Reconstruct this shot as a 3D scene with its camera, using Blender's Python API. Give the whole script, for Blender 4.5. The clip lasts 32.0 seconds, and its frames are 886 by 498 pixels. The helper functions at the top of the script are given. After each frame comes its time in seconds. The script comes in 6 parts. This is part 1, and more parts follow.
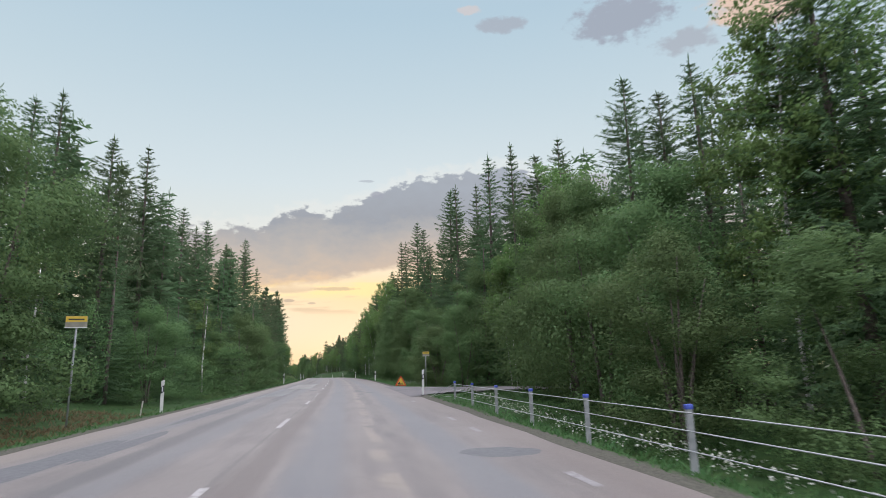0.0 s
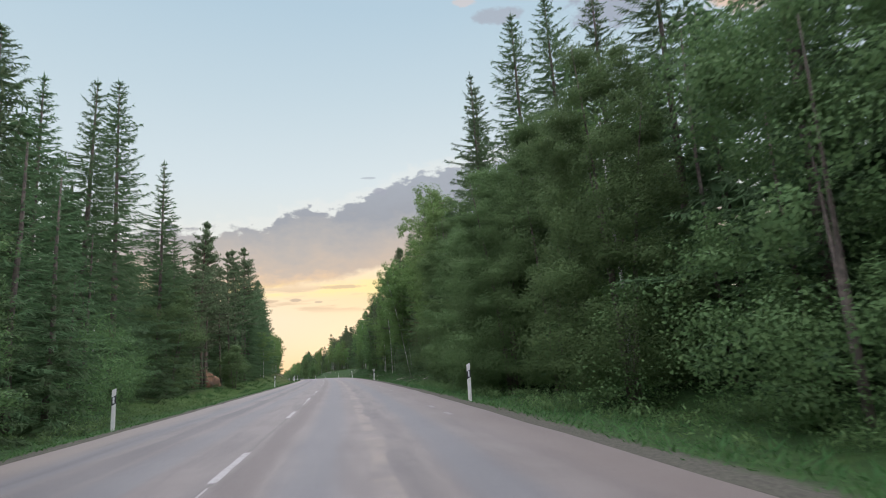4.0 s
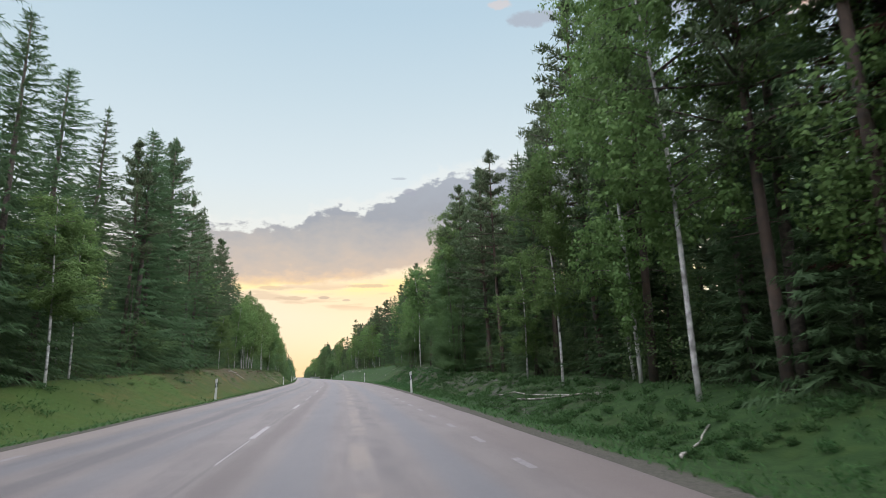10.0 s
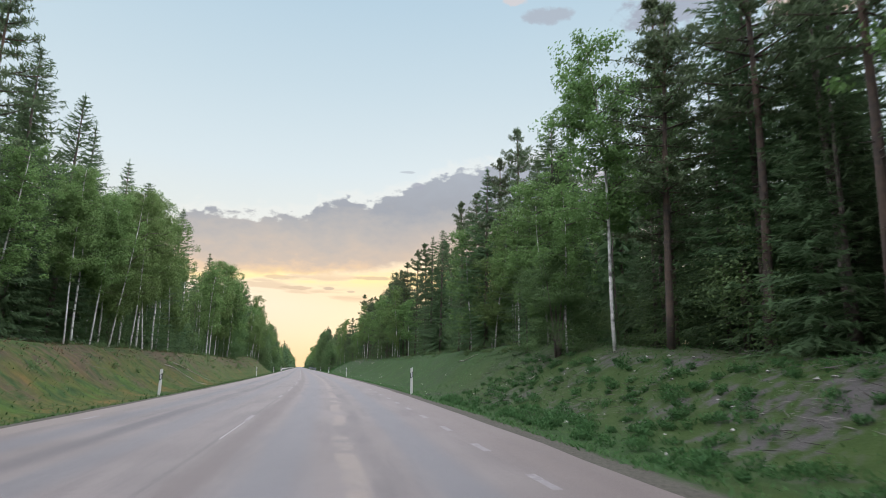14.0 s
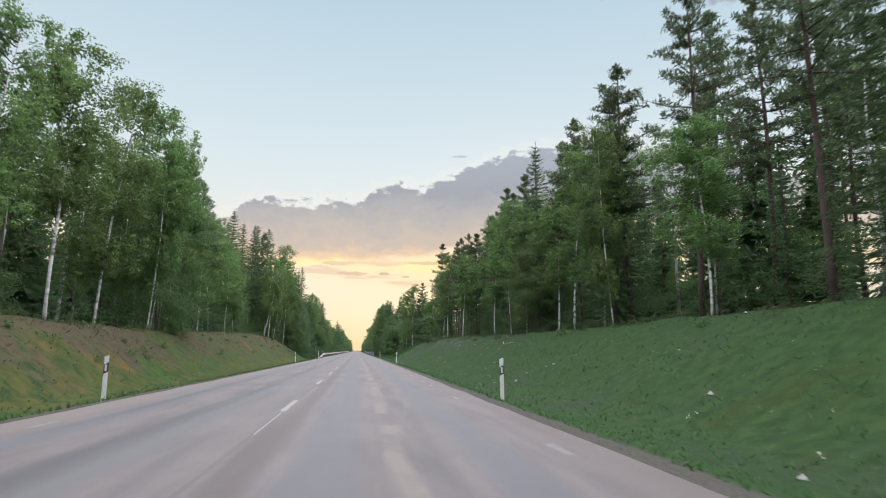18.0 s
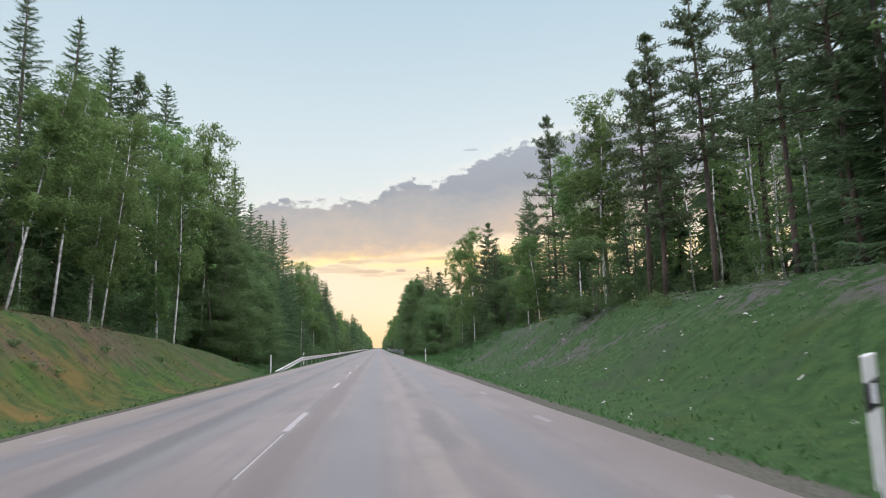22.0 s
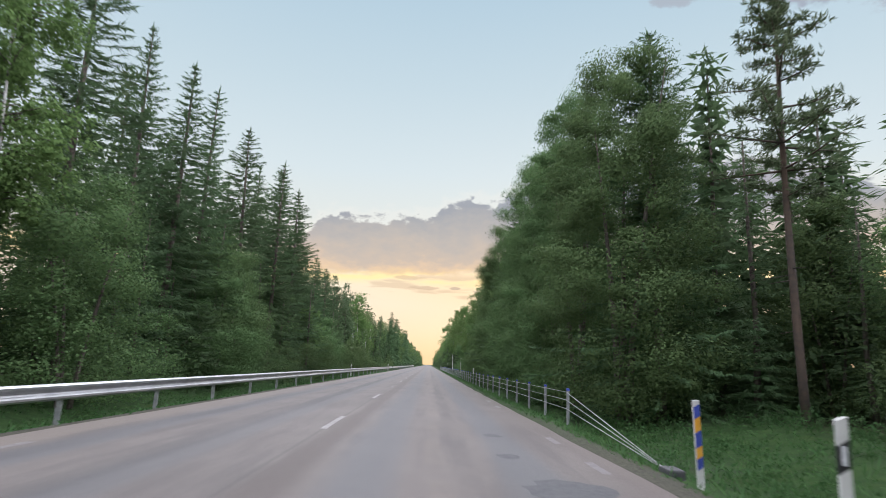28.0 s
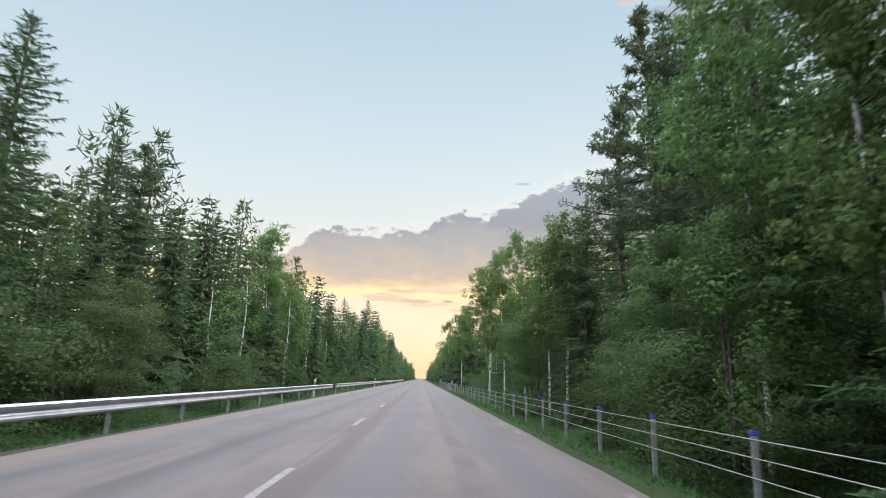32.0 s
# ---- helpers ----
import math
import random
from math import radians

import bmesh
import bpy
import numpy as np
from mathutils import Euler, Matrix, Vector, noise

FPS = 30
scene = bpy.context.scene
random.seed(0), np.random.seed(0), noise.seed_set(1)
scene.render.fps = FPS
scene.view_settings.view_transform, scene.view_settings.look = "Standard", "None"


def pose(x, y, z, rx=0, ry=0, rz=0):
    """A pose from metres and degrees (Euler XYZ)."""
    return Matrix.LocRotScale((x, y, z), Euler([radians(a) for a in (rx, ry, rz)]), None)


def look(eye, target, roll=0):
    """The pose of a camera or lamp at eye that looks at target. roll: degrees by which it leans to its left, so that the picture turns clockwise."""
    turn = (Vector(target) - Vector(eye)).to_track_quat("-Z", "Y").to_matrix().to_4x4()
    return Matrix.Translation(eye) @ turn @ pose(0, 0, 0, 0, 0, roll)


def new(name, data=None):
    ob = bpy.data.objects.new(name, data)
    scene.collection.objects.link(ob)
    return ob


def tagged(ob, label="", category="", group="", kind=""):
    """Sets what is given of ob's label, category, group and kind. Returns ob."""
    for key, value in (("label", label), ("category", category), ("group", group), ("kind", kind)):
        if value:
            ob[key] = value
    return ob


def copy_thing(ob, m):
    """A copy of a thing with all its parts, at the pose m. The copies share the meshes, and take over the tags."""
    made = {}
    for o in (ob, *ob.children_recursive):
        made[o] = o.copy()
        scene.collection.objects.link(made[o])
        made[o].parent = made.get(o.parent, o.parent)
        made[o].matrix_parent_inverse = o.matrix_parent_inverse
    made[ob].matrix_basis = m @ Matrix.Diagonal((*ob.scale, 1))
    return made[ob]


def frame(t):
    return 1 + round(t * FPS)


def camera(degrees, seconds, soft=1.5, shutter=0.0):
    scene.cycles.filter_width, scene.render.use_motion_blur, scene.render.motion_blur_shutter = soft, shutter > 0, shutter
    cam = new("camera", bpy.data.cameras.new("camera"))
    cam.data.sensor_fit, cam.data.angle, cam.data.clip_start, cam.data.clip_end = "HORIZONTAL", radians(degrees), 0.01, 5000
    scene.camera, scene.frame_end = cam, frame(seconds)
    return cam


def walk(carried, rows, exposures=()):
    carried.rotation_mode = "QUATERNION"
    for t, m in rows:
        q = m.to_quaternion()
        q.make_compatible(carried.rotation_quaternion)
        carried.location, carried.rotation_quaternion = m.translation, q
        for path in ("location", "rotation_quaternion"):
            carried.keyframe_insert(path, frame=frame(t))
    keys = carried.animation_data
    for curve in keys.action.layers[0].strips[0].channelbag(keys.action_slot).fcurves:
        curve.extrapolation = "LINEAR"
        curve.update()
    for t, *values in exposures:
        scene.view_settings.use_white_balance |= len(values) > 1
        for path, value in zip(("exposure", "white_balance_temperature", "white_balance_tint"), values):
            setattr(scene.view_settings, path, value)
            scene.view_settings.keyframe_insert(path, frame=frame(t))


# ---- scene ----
cam = camera(75.3, 32.0, soft=0.9, shutter=0.15)
PATH = [
    (0.0, pose(1.584, -0.226, 1.270, 101.75, 1.41, -17.24)),
    (0.5, pose(2.560, 6.708, 1.270, 101.55, 0.89, -17.13)),
    (1.0, pose(3.524, 13.645, 1.270, 101.25, 0.78, -17.13)),
    (1.5, pose(4.471, 20.584, 1.270, 101.05, 0.86, -17.02)),
    (2.0, pose(5.401, 27.526, 1.270, 100.95, 1.16, -17.02)),
    (2.5, pose(6.314, 34.470, 1.270, 100.95, 1.84, -16.91)),
    (3.0, pose(7.210, 41.416, 1.270, 100.96, 2.42, -16.80)),
    (3.5, pose(8.152, 48.357, 1.267, 101.15, 2.90, -16.55)),
    (4.0, pose(9.076, 55.300, 1.262, 101.18, 3.50, -16.36)),
    (4.5, pose(9.981, 62.246, 1.253, 101.13, 4.02, -16.14)),
    (5.0, pose(10.865, 69.196, 1.241, 101.13, 4.15, -15.87)),
    (5.5, pose(11.727, 76.149, 1.227, 101.28, 3.59, -15.55)),
    (6.0, pose(12.566, 83.105, 1.209, 101.60, 3.03, -15.26)),
    (6.5, pose(13.361, 90.069, 1.189, 101.82, 1.55, -14.85)),
    (7.0, pose(14.133, 97.042, 1.165, 101.85, 0.25, -14.33)),
    (7.5, pose(14.882, 104.025, 1.138, 101.87, -0.29, -14.13)),
    (8.0, pose(15.549, 111.021, 1.109, 101.78, -0.35, -13.82)),
    (8.5, pose(16.193, 118.026, 1.076, 101.78, 0.05, -13.82)),
    (9.0, pose(16.816, 125.039, 1.040, 101.79, 0.53, -13.72)),
    (9.5, pose(17.439, 132.058, 1.001, 101.69, 0.93, -13.73)),
    (10.0, pose(18.041, 139.084, 0.959, 101.48, 1.27, -13.93)),
    (10.5, pose(18.625, 146.128, 0.914, 101.37, 1.51, -14.13)),
    (11.0, pose(19.190, 153.198, 0.865, 101.25, 1.77, -14.43)),
    (11.5, pose(19.738, 160.295, 0.814, 101.04, 1.59, -14.53)),
    (12.0, pose(20.268, 167.418, 0.759, 100.94, 0.89, -14.53)),
    (12.5, pose(20.779, 174.587, 0.700, 100.85, -0.03, -14.43)),
    (13.0, pose(21.269, 181.822, 0.638, 100.85, -0.45, -14.34)),
    (13.5, pose(21.732, 189.122, 0.572, 100.97, -0.71, -14.03)),
    (14.0, pose(22.163, 196.487, 0.502, 100.99, -0.87, -13.73)),
    (14.5, pose(22.556, 203.913, 0.428, 101.13, -1.11, -13.01)),
    (15.0, pose(22.907, 211.390, 0.351, 101.07, -1.17, -12.20)),
    (15.5, pose(23.175, 218.922, 0.269, 101.11, -1.33, -11.39)),
    (16.0, pose(23.395, 226.506, 0.183, 100.97, -1.37, -10.65)),
    (16.5, pose(23.564, 234.141, 0.093, 100.63, -1.28, -10.03)),
    (17.0, pose(23.680, 241.827, -0.001, 100.23, -1.12, -9.47)),
    (17.5, pose(23.757, 249.544, -0.099, 99.86, -0.92, -8.92)),
    (18.0, pose(23.796, 257.276, -0.201, 99.35, -0.82, -8.32)),
    (18.5, pose(23.810, 265.022, -0.305, 99.24, -0.51, -7.81)),
    (19.0, pose(23.808, 272.783, -0.410, 99.33, -0.14, -7.61)),
    (19.5, pose(23.830, 280.560, -0.515, 98.63, -0.21, -7.20)),
    (20.0, pose(23.843, 288.353, -0.620, 98.52, -0.18, -6.80)),
    (20.5, pose(23.849, 296.179, -0.726, 98.51, -0.37, -6.29)),
    (21.0, pose(23.849, 304.055, -0.832, 98.50, 0.41, -6.17)),
    (21.5, pose(23.846, 311.980, -0.939, 98.71, 1.13, -6.26)),
    (22.0, pose(23.842, 319.956, -1.047, 98.81, 1.54, -6.36)),
    (22.5, pose(23.838, 327.993, -1.155, 99.11, 0.48, -6.58)),
    (23.0, pose(23.835, 336.106, -1.265, 99.39, -1.89, -5.59)),
    (23.5, pose(23.900, 344.293, -1.375, 99.84, -2.97, -3.95)),
    (24.0, pose(23.965, 352.556, -1.487, 100.11, -3.24, -2.92)),
    (24.5, pose(24.030, 360.861, -1.599, 100.59, -3.33, -2.38)),
    (25.0, pose(24.095, 369.176, -1.711, 100.48, -3.40, -1.98)),
    (25.5, pose(24.131, 377.501, -1.823, 100.37, -3.35, -1.68)),
    (26.0, pose(24.168, 385.836, -1.936, 100.32, -3.30, -1.42)),
    (26.5, pose(24.205, 394.181, -2.049, 100.36, -3.16, -1.30)),
    (27.0, pose(24.241, 402.531, -2.161, 100.45, -2.93, -1.27)),
    (27.5, pose(24.278, 410.881, -2.274, 100.56, -2.61, -1.28)),
    (28.0, pose(24.315, 419.231, -2.387, 100.66, -2.20, -1.37)),
    (28.5, pose(24.282, 427.571, -2.499, 100.76, -1.92, -1.27)),
    (29.0, pose(24.250, 435.893, -2.612, 100.96, -1.92, -1.26)),
    (29.5, pose(24.217, 444.196, -2.724, 101.15, -1.94, -1.15)),
    (30.0, pose(24.185, 452.481, -2.836, 101.26, -1.82, -1.25)),
    (30.5, pose(24.167, 460.746, -2.947, 101.17, -1.76, -1.56)),
    (31.0, pose(24.150, 468.993, -3.059, 101.38, -1.73, -1.76)),
    (31.5, pose(24.132, 477.221, -3.170, 101.69, -1.79, -1.95)),
    (32.0, pose(24.115, 485.431, -3.281, 101.99, -1.77, -2.04)),
]
walk(cam, PATH, [(0.0, 0.56), (3.5, 0.57), (6.5, 0.66), (22.0, 0.66), (25.0, 0.57), (28.0, 0.63), (30.0, 0.73), (32.0, 0.70)])

# ------------------------------------------------------------------ world, sun
SUN_AZ, SUN_EL = 18.0, 4.0      # where the sun sets: degrees right of +y, above the horizon


def build_world():
    """An evening sky: Nishita under a veil of haze, with a long cloud bank low in the west and some small clouds above."""
    world = bpy.data.worlds.new("evening_sky")
    world.use_nodes = True
    scene.world = world
    nt = world.node_tree
    nt.nodes.clear()
    N, L = nt.nodes.new, nt.links.new

    def put(node, i, v):
        if isinstance(v, (int, float)):
            node.inputs[i].default_value = v
        elif isinstance(v, tuple):
            node.inputs[i].default_value = (*v, 1)
        else:
            L(v, node.inputs[i])

    def op(kind, a, b=0.0, c=0.0):
        n = N("ShaderNodeMath")
        n.operation = kind
        put(n, 0, a), put(n, 1, b), put(n, 2, c)
        return n.outputs[0]

    def step(v, a, b, lo=0.0, hi=1.0):
        n = N("ShaderNodeMapRange")
        n.interpolation_type = 'SMOOTHSTEP'
        for k, x in enumerate((v, a, b, lo, hi)):
            put(n, k, x)
        return n.outputs[0]

    def mix(f, a, b):
        n = N("ShaderNodeMix")
        n.data_type = 'RGBA'
        put(n, "Factor", f)
        for key, v in (("A", a), ("B", b)):
            s = [q for q in n.inputs if q.name == key and q.type == 'RGBA'][0]
            if isinstance(v, tuple):
                s.default_value = (*v, 1)
            else:
                L(v, s)
        return [q for q in n.outputs if q.type == 'RGBA'][0]

    def ramp(v, lo, hi, stops):
        n = N("ShaderNodeValToRGB")
        r = n.color_ramp
        while len(r.elements) < len(stops):
            r.elements.new(0.5)
        for e, (x, c) in zip(r.elements, stops):
            e.position = (x - lo) / (hi - lo)
            e.color = (*c, 1) if isinstance(c, tuple) else (c, c, c, 1)
        L(step_linear(v, lo, hi), n.inputs[0])
        return n.outputs[0]

    def step_linear(v, lo, hi):
        n = N("ShaderNodeMapRange")
        put(n, 0, v), put(n, 1, lo), put(n, 2, hi)
        return n.outputs[0]

    tc, sep = N("ShaderNodeTexCoord"), N("ShaderNodeSeparateXYZ")
    L(tc.outputs["Generated"], sep.inputs[0])
    x, y, z = sep.outputs
    az = op('DEGREES', op('ARCTAN2', x, y))
    el = op('DEGREES', op('ARCSINE', z))
    flat = N("ShaderNodeCombineXYZ")
    L(az, flat.inputs[0]), L(op('MULTIPLY', el, 1.7), flat.inputs[1])

    def fuzz(scale, detail=5.0, rough=0.55):
        n = N("ShaderNodeTexNoise")
        L(flat.outputs[0], n.inputs["Vector"])
        n.inputs["Scale"].default_value, n.inputs["Detail"].default_value, n.inputs["Roughness"].default_value = scale, detail, rough
        return op('SUBTRACT', n.outputs["Fac"], 0.5)

    coarse, fine = fuzz(0.16), fuzz(0.75, 6.0)
    # clear sky, from the horizon up, towards the sunset and away from it
    west = ramp(el, -6, 60, [(-6, (0.95, 0.62, 0.30)), (0, (1.0, 0.74, 0.46)), (2.5, (1.0, 0.82, 0.60)), (5, (1.0, 0.87, 0.71)), (8, (0.98, 0.88, 0.70)), (13, (0.80, 0.84, 0.82)),
                             (18, (0.71, 0.81, 0.86)), (26, (0.59, 0.725, 0.81)), (34, (0.49, 0.65, 0.77)), (60, (0.45, 0.60, 0.76))])
    east = ramp(el, -6, 60, [(-6, (0.36, 0.40, 0.46)), (8, (0.52, 0.58, 0.66)), (25, (0.56, 0.66, 0.80)), (60, (0.46, 0.60, 0.80))])
    away = step(op('ABSOLUTE', op('SUBTRACT', az, 6.0)), 28, 95)
    col = mix(away, west, east)
    sky = N("ShaderNodeTexSky")
    sky.sky_type = 'NISHITA'
    sky.sun_disc = False
    sky.sun_elevation, sky.sun_rotation = radians(4), radians(SUN_AZ)
    haze = N("ShaderNodeMix")
    haze.data_type, haze.blend_type = 'RGBA', 'ADD'
    haze.inputs["Factor"].default_value = 0.010
    col_in = [q for q in haze.inputs if q.type == 'RGBA']
    L(col, col_in[0]), L(sky.outputs[0], col_in[1])
    col = [q for q in haze.outputs if q.type == 'RGBA'][0]
    # glow where the sun hides behind the bank
    gx, gy = op('DIVIDE', op('SUBTRACT', az, 15.0), 17.0), op('DIVIDE', op('SUBTRACT', el, 7.0), 3.2)
    g2 = op('ADD', op('MULTIPLY', gx, gx), op('MULTIPLY', gy, gy))
    glow = op('MULTIPLY', op('POWER', 2.718, op('MULTIPLY', g2, -1.0)), 0.6)
    col = mix(glow, col, (1.25, 0.80, 0.36))
    # thin warm streaks under the bank
    thin = fuzz(0.30, 4.0)
    streak = N("ShaderNodeTexNoise")
    wide = N("ShaderNodeCombineXYZ")
    L(op('MULTIPLY', az, 0.09), wide.inputs[0]), L(op('MULTIPLY', el, 0.62), wide.inputs[1])
    L(wide.outputs[0], streak.inputs["Vector"])
    streak.inputs["Scale"].default_value, streak.inputs["Detail"].default_value = 1.6, 5.0
    band = op('MULTIPLY', step(el, 5.2, 6.0), step(el, 8.4, 7.6))
    col = mix(op('MULTIPLY', op('MULTIPLY', step(streak.outputs["Fac"], 0.50, 0.62), band), 0.55), col, (0.78, 0.58, 0.40))
    under = op('MULTIPLY', step(el, 6.6, 7.5), step(el, 9.2, 8.2))
    col = mix(op('MULTIPLY', op('MULTIPLY', under, step(streak.outputs["Fac"], 0.62, 0.42)), 0.8), col, (1.30, 0.98, 0.46))
    # the bank: its upper outline climbs to the right, its foot is level
    top = op('MULTIPLY', ramp(az, -20, 60, [(-20, 0.330), (-14, 0.365), (-10.5, 0.44), (-6, 0.445), (0.2, 0.462), (0.9, 0.500), (3.6, 0.522), (6.2, 0.508),
                                            (7.4, 0.535), (10, 0.560), (12.5, 0.600), (18, 0.645), (24, 0.655), (40, 0.50), (60, 0.35)]), 30.0)
    top = op('ADD', top, op('ADD', op('MULTIPLY', fine, 3.0), op('MULTIPLY', coarse, 2.2)))
    foot = op('ADD', ramp(az, -20, 60, [(-20, 0.74), (0, 0.80), (6, 0.84), (12, 0.98), (30, 1.0), (60, 1.0)]), 0.0)
    foot = op('ADD', op('MULTIPLY', foot, 10.0), op('ADD', op('MULTIPLY', thin, 2.2), op('MULTIPLY', fine, 0.5)))
    inside = op('MULTIPLY', step(op('SUBTRACT', top, el), -0.12, 0.42), step(op('SUBTRACT', el, foot), -0.35, 0.55))
    inside = op('MULTIPLY', inside, op('MULTIPLY', step(az, -20, -14), step(az, 60, 40)))
    body = ramp(op('ADD', el, op('ADD', op('MULTIPLY', coarse, 6.0), op('MULTIPLY', fine, 3.0))), 7, 20, [(7, (1.0, 0.74, 0.42)), (8.3, (0.86, 0.64, 0.46)), (9.4, (0.68, 0.56, 0.47)), (11.5, (0.56, 0.51, 0.48)),
                                                                 (13.5, (0.46, 0.455, 0.47)), (15, (0.38, 0.40, 0.45)), (20, (0.43, 0.47, 0.54))])
    warm = op('MULTIPLY', op('MULTIPLY', step(az, 3.0, 16.0), step(el, 14.5, 8.0)), 0.45)
    body = mix(warm, body, (0.98, 0.66, 0.42))
    rim = op('MULTIPLY', step(op('SUBTRACT', top, el), -1.3, -0.1), step(op('SUBTRACT', top, el), 0.5, 0.1))
    col = mix(op('MULTIPLY', rim, 0.35), col, (0.95, 0.93, 0.88))
    col = mix(op('MULTIPLY', inside, 0.95), col, body)
    # small clouds: azimuth, elevation, half width, half height, colour, weight
    for a0, e0, w, h, c, k in ((24.6, 32.8, 3.0, 0.8, (0.44, 0.48, 0.56), 0.8), (20.9, 34.2, 1.7, 0.45, (0.80, 0.66, 0.62), 0.55),
                               (37.0, 31.7, 5.2, 2.2, (0.40, 0.44, 0.53), 0.9), (43.0, 28.6, 3.4, 1.1, (0.45, 0.48, 0.55), 0.75),
                               (50.0, 30.0, 5.0, 2.2, (0.95, 0.60, 0.40), 0.7), (9.7, 18.5, 0.8, 0.13, (0.46, 0.50, 0.57), 0.6),
                               (10.9, 17.1, 0.9, 0.40, (0.42, 0.44, 0.51), 0.9),
                               (2.3, 6.75, 0.6, 0.17, (0.66, 0.52, 0.40), 0.8), (-0.7, 6.7, 1.7, 0.20, (0.74, 0.56, 0.40), 0.7), (4.5, 6.5, 0.4, 0.12, (0.68, 0.54, 0.42), 0.7),
                               (-2.3, 7.65, 1.6, 0.22, (0.78, 0.60, 0.42), 0.7), (6.8, 7.9, 2.5, 0.22, (0.76, 0.58, 0.40), 0.75), (31.0, 17.0, 6.0, 1.6, (0.48, 0.47, 0.52), 0.8)):
        px, py = op('DIVIDE', op('SUBTRACT', az, a0), w), op('DIVIDE', op('SUBTRACT', el, e0), h)
        r2 = op('ADD', op('MULTIPLY', px, px), op('MULTIPLY', py, py))
        soft = step(op('ADD', r2, op('MULTIPLY', op('ADD', fine, coarse), 2.4)), 1.15, 0.35)
        col = mix(op('MULTIPLY', soft, k), col, c)
    out, bg = N("ShaderNodeOutputWorld"), N("ShaderNodeBackground")
    L(col, bg.inputs[0])
    bg.inputs[1].default_value = 0.62
    L(bg.outputs[0], out.inputs[0])


build_world()


def build_sun():
    """After sunset the whole dome of the sky gives the light: one very wide source that throws no shadow edge."""
    lamp = bpy.data.lights.new("evening_glow", 'SUN')
    lamp.energy, lamp.angle, lamp.color = 5.5, radians(140), (1.01, 0.99, 1.09)
    ob = new("evening_glow", lamp)
    ob.matrix_world = look((9, -4, 60), (0, 0, 0))


build_sun()


# ------------------------------------------------------------------ road axis
def _axis():
    s = np.arange(-400, 4000, 1.0)
    head = np.interp(s, [-400, 0, 60, 126, 183, 213, 255, 300, 4000], [-9.5, -8.2, -7.0, -5.2, -3.9, -2.6, -0.4, 0, 0])
    head = np.radians(np.convolve(np.pad(head, 15, mode='edge'), np.ones(31) / 31, 'valid'))
    grade = np.interp(s, [-400, 40, 260, 4000], [0, 0, -0.0135, -0.0135])
    x, y, z = np.cumsum(-np.sin(head)), np.cumsum(np.cos(head)), np.cumsum(grade)
    i = 400
    return s, head, x - x[i], y - y[i], z - z[i]


AX_S, AX_H, AX_X, AX_Y, AX_Z = _axis()


def on_road(s, u, z=0.0):
    """World places s metres along the road, u to the right of the centre line, z above the road."""
    s, u = np.broadcast_arrays(np.asarray(s, float), np.asarray(u, float))
    h = np.interp(s, AX_S, AX_H)
    return np.stack([np.interp(s, AX_S, AX_X) + u * np.cos(h), np.interp(s, AX_S, AX_Y) + u * np.sin(h),
                     np.interp(s, AX_S, AX_Z) + z], -1)


def heading(s):
    return float(np.interp(s, AX_S, AX_H))


ROAD_L, ROAD_R = -4.5, 5.15     # usual edges of the pavement; the near edge wanders
EDGE_R = [(-80, 5.2), (30, 5.2), (85, 5.5), (120, 5.55), (210, 5.6), (270, 5.05), (350, 5.0), (420, 4.8), (455, 4.6), (4000, 4.6)]


def road_r(s):
    return np.interp(s, [k[0] for k in EDGE_R], [k[1] for k in EDGE_R])


def keyed(s, keys, column):
    return np.interp(s, [k[0] for k in keys], [k[column] for k in keys])


# s, ditch depth, ditch centre, bank foot, bank top distance, bank height (distances from the pavement edge)
RIGHT_BANK = [(-60, -0.8, 3.0, 4.5, 9, -0.5), (16, -0.8, 3.0, 4.5, 9, -0.5), (26.5, -0.06, 3, 5, 9, -0.06), (29.5, -0.06, 3, 5, 9, -0.06), (41, -0.10, 3, 5, 9, -0.1),
              (48, -0.35, 3, 4, 7, 0.0), (110, -0.4, 3, 4, 7, 0.2), (150, -0.4, 2.5, 3.5, 7, 0.5), (190, -0.35, 2.2, 3, 7, 1.1),
              (212, -0.3, 2.0, 2.8, 8, 1.7), (230, -0.3, 1.8, 2.4, 9.5, 2.8), (300, -0.3, 1.8, 2.2, 9.5, 2.7), (355, -0.3, 1.8, 2.2, 10, 3.4),
              (375, -0.3, 1.8, 2.4, 10, 2.8), (390, -0.4, 2.2, 3, 9, 0.9), (410, -0.6, 2.4, 4, 8, 0.2), (440, -0.7, 2.6, 4, 8, -0.2),
              (600, -0.8, 3, 5, 9, -0.6)]
LEFT_BANK = [(-60, -0.35, 2.5, 3.5, 7, 0.0), (110, -0.35, 2.5, 3.5, 7, 0.1), (155, -0.3, 2, 3, 7, 0.6), (172, -0.3, 1.8, 2.6, 6.5, 1.2),
             (212, -0.3, 1.5, 2.2, 6.5, 2.1), (260, -0.3, 1.5, 2.2, 6.5, 2.3), (300, -0.3, 1.5, 2.2, 7, 2.4), (330, -0.3, 1.5, 2.2, 7, 3.1),
             (345, -0.3, 1.5, 2.2, 7, 3.0), (362, -0.35, 1.8, 2.6, 6.5, 1.6), (385, -0.7, 2.4, 4, 8, -0.3), (600, -0.8, 2.6, 4, 8, -0.5)]


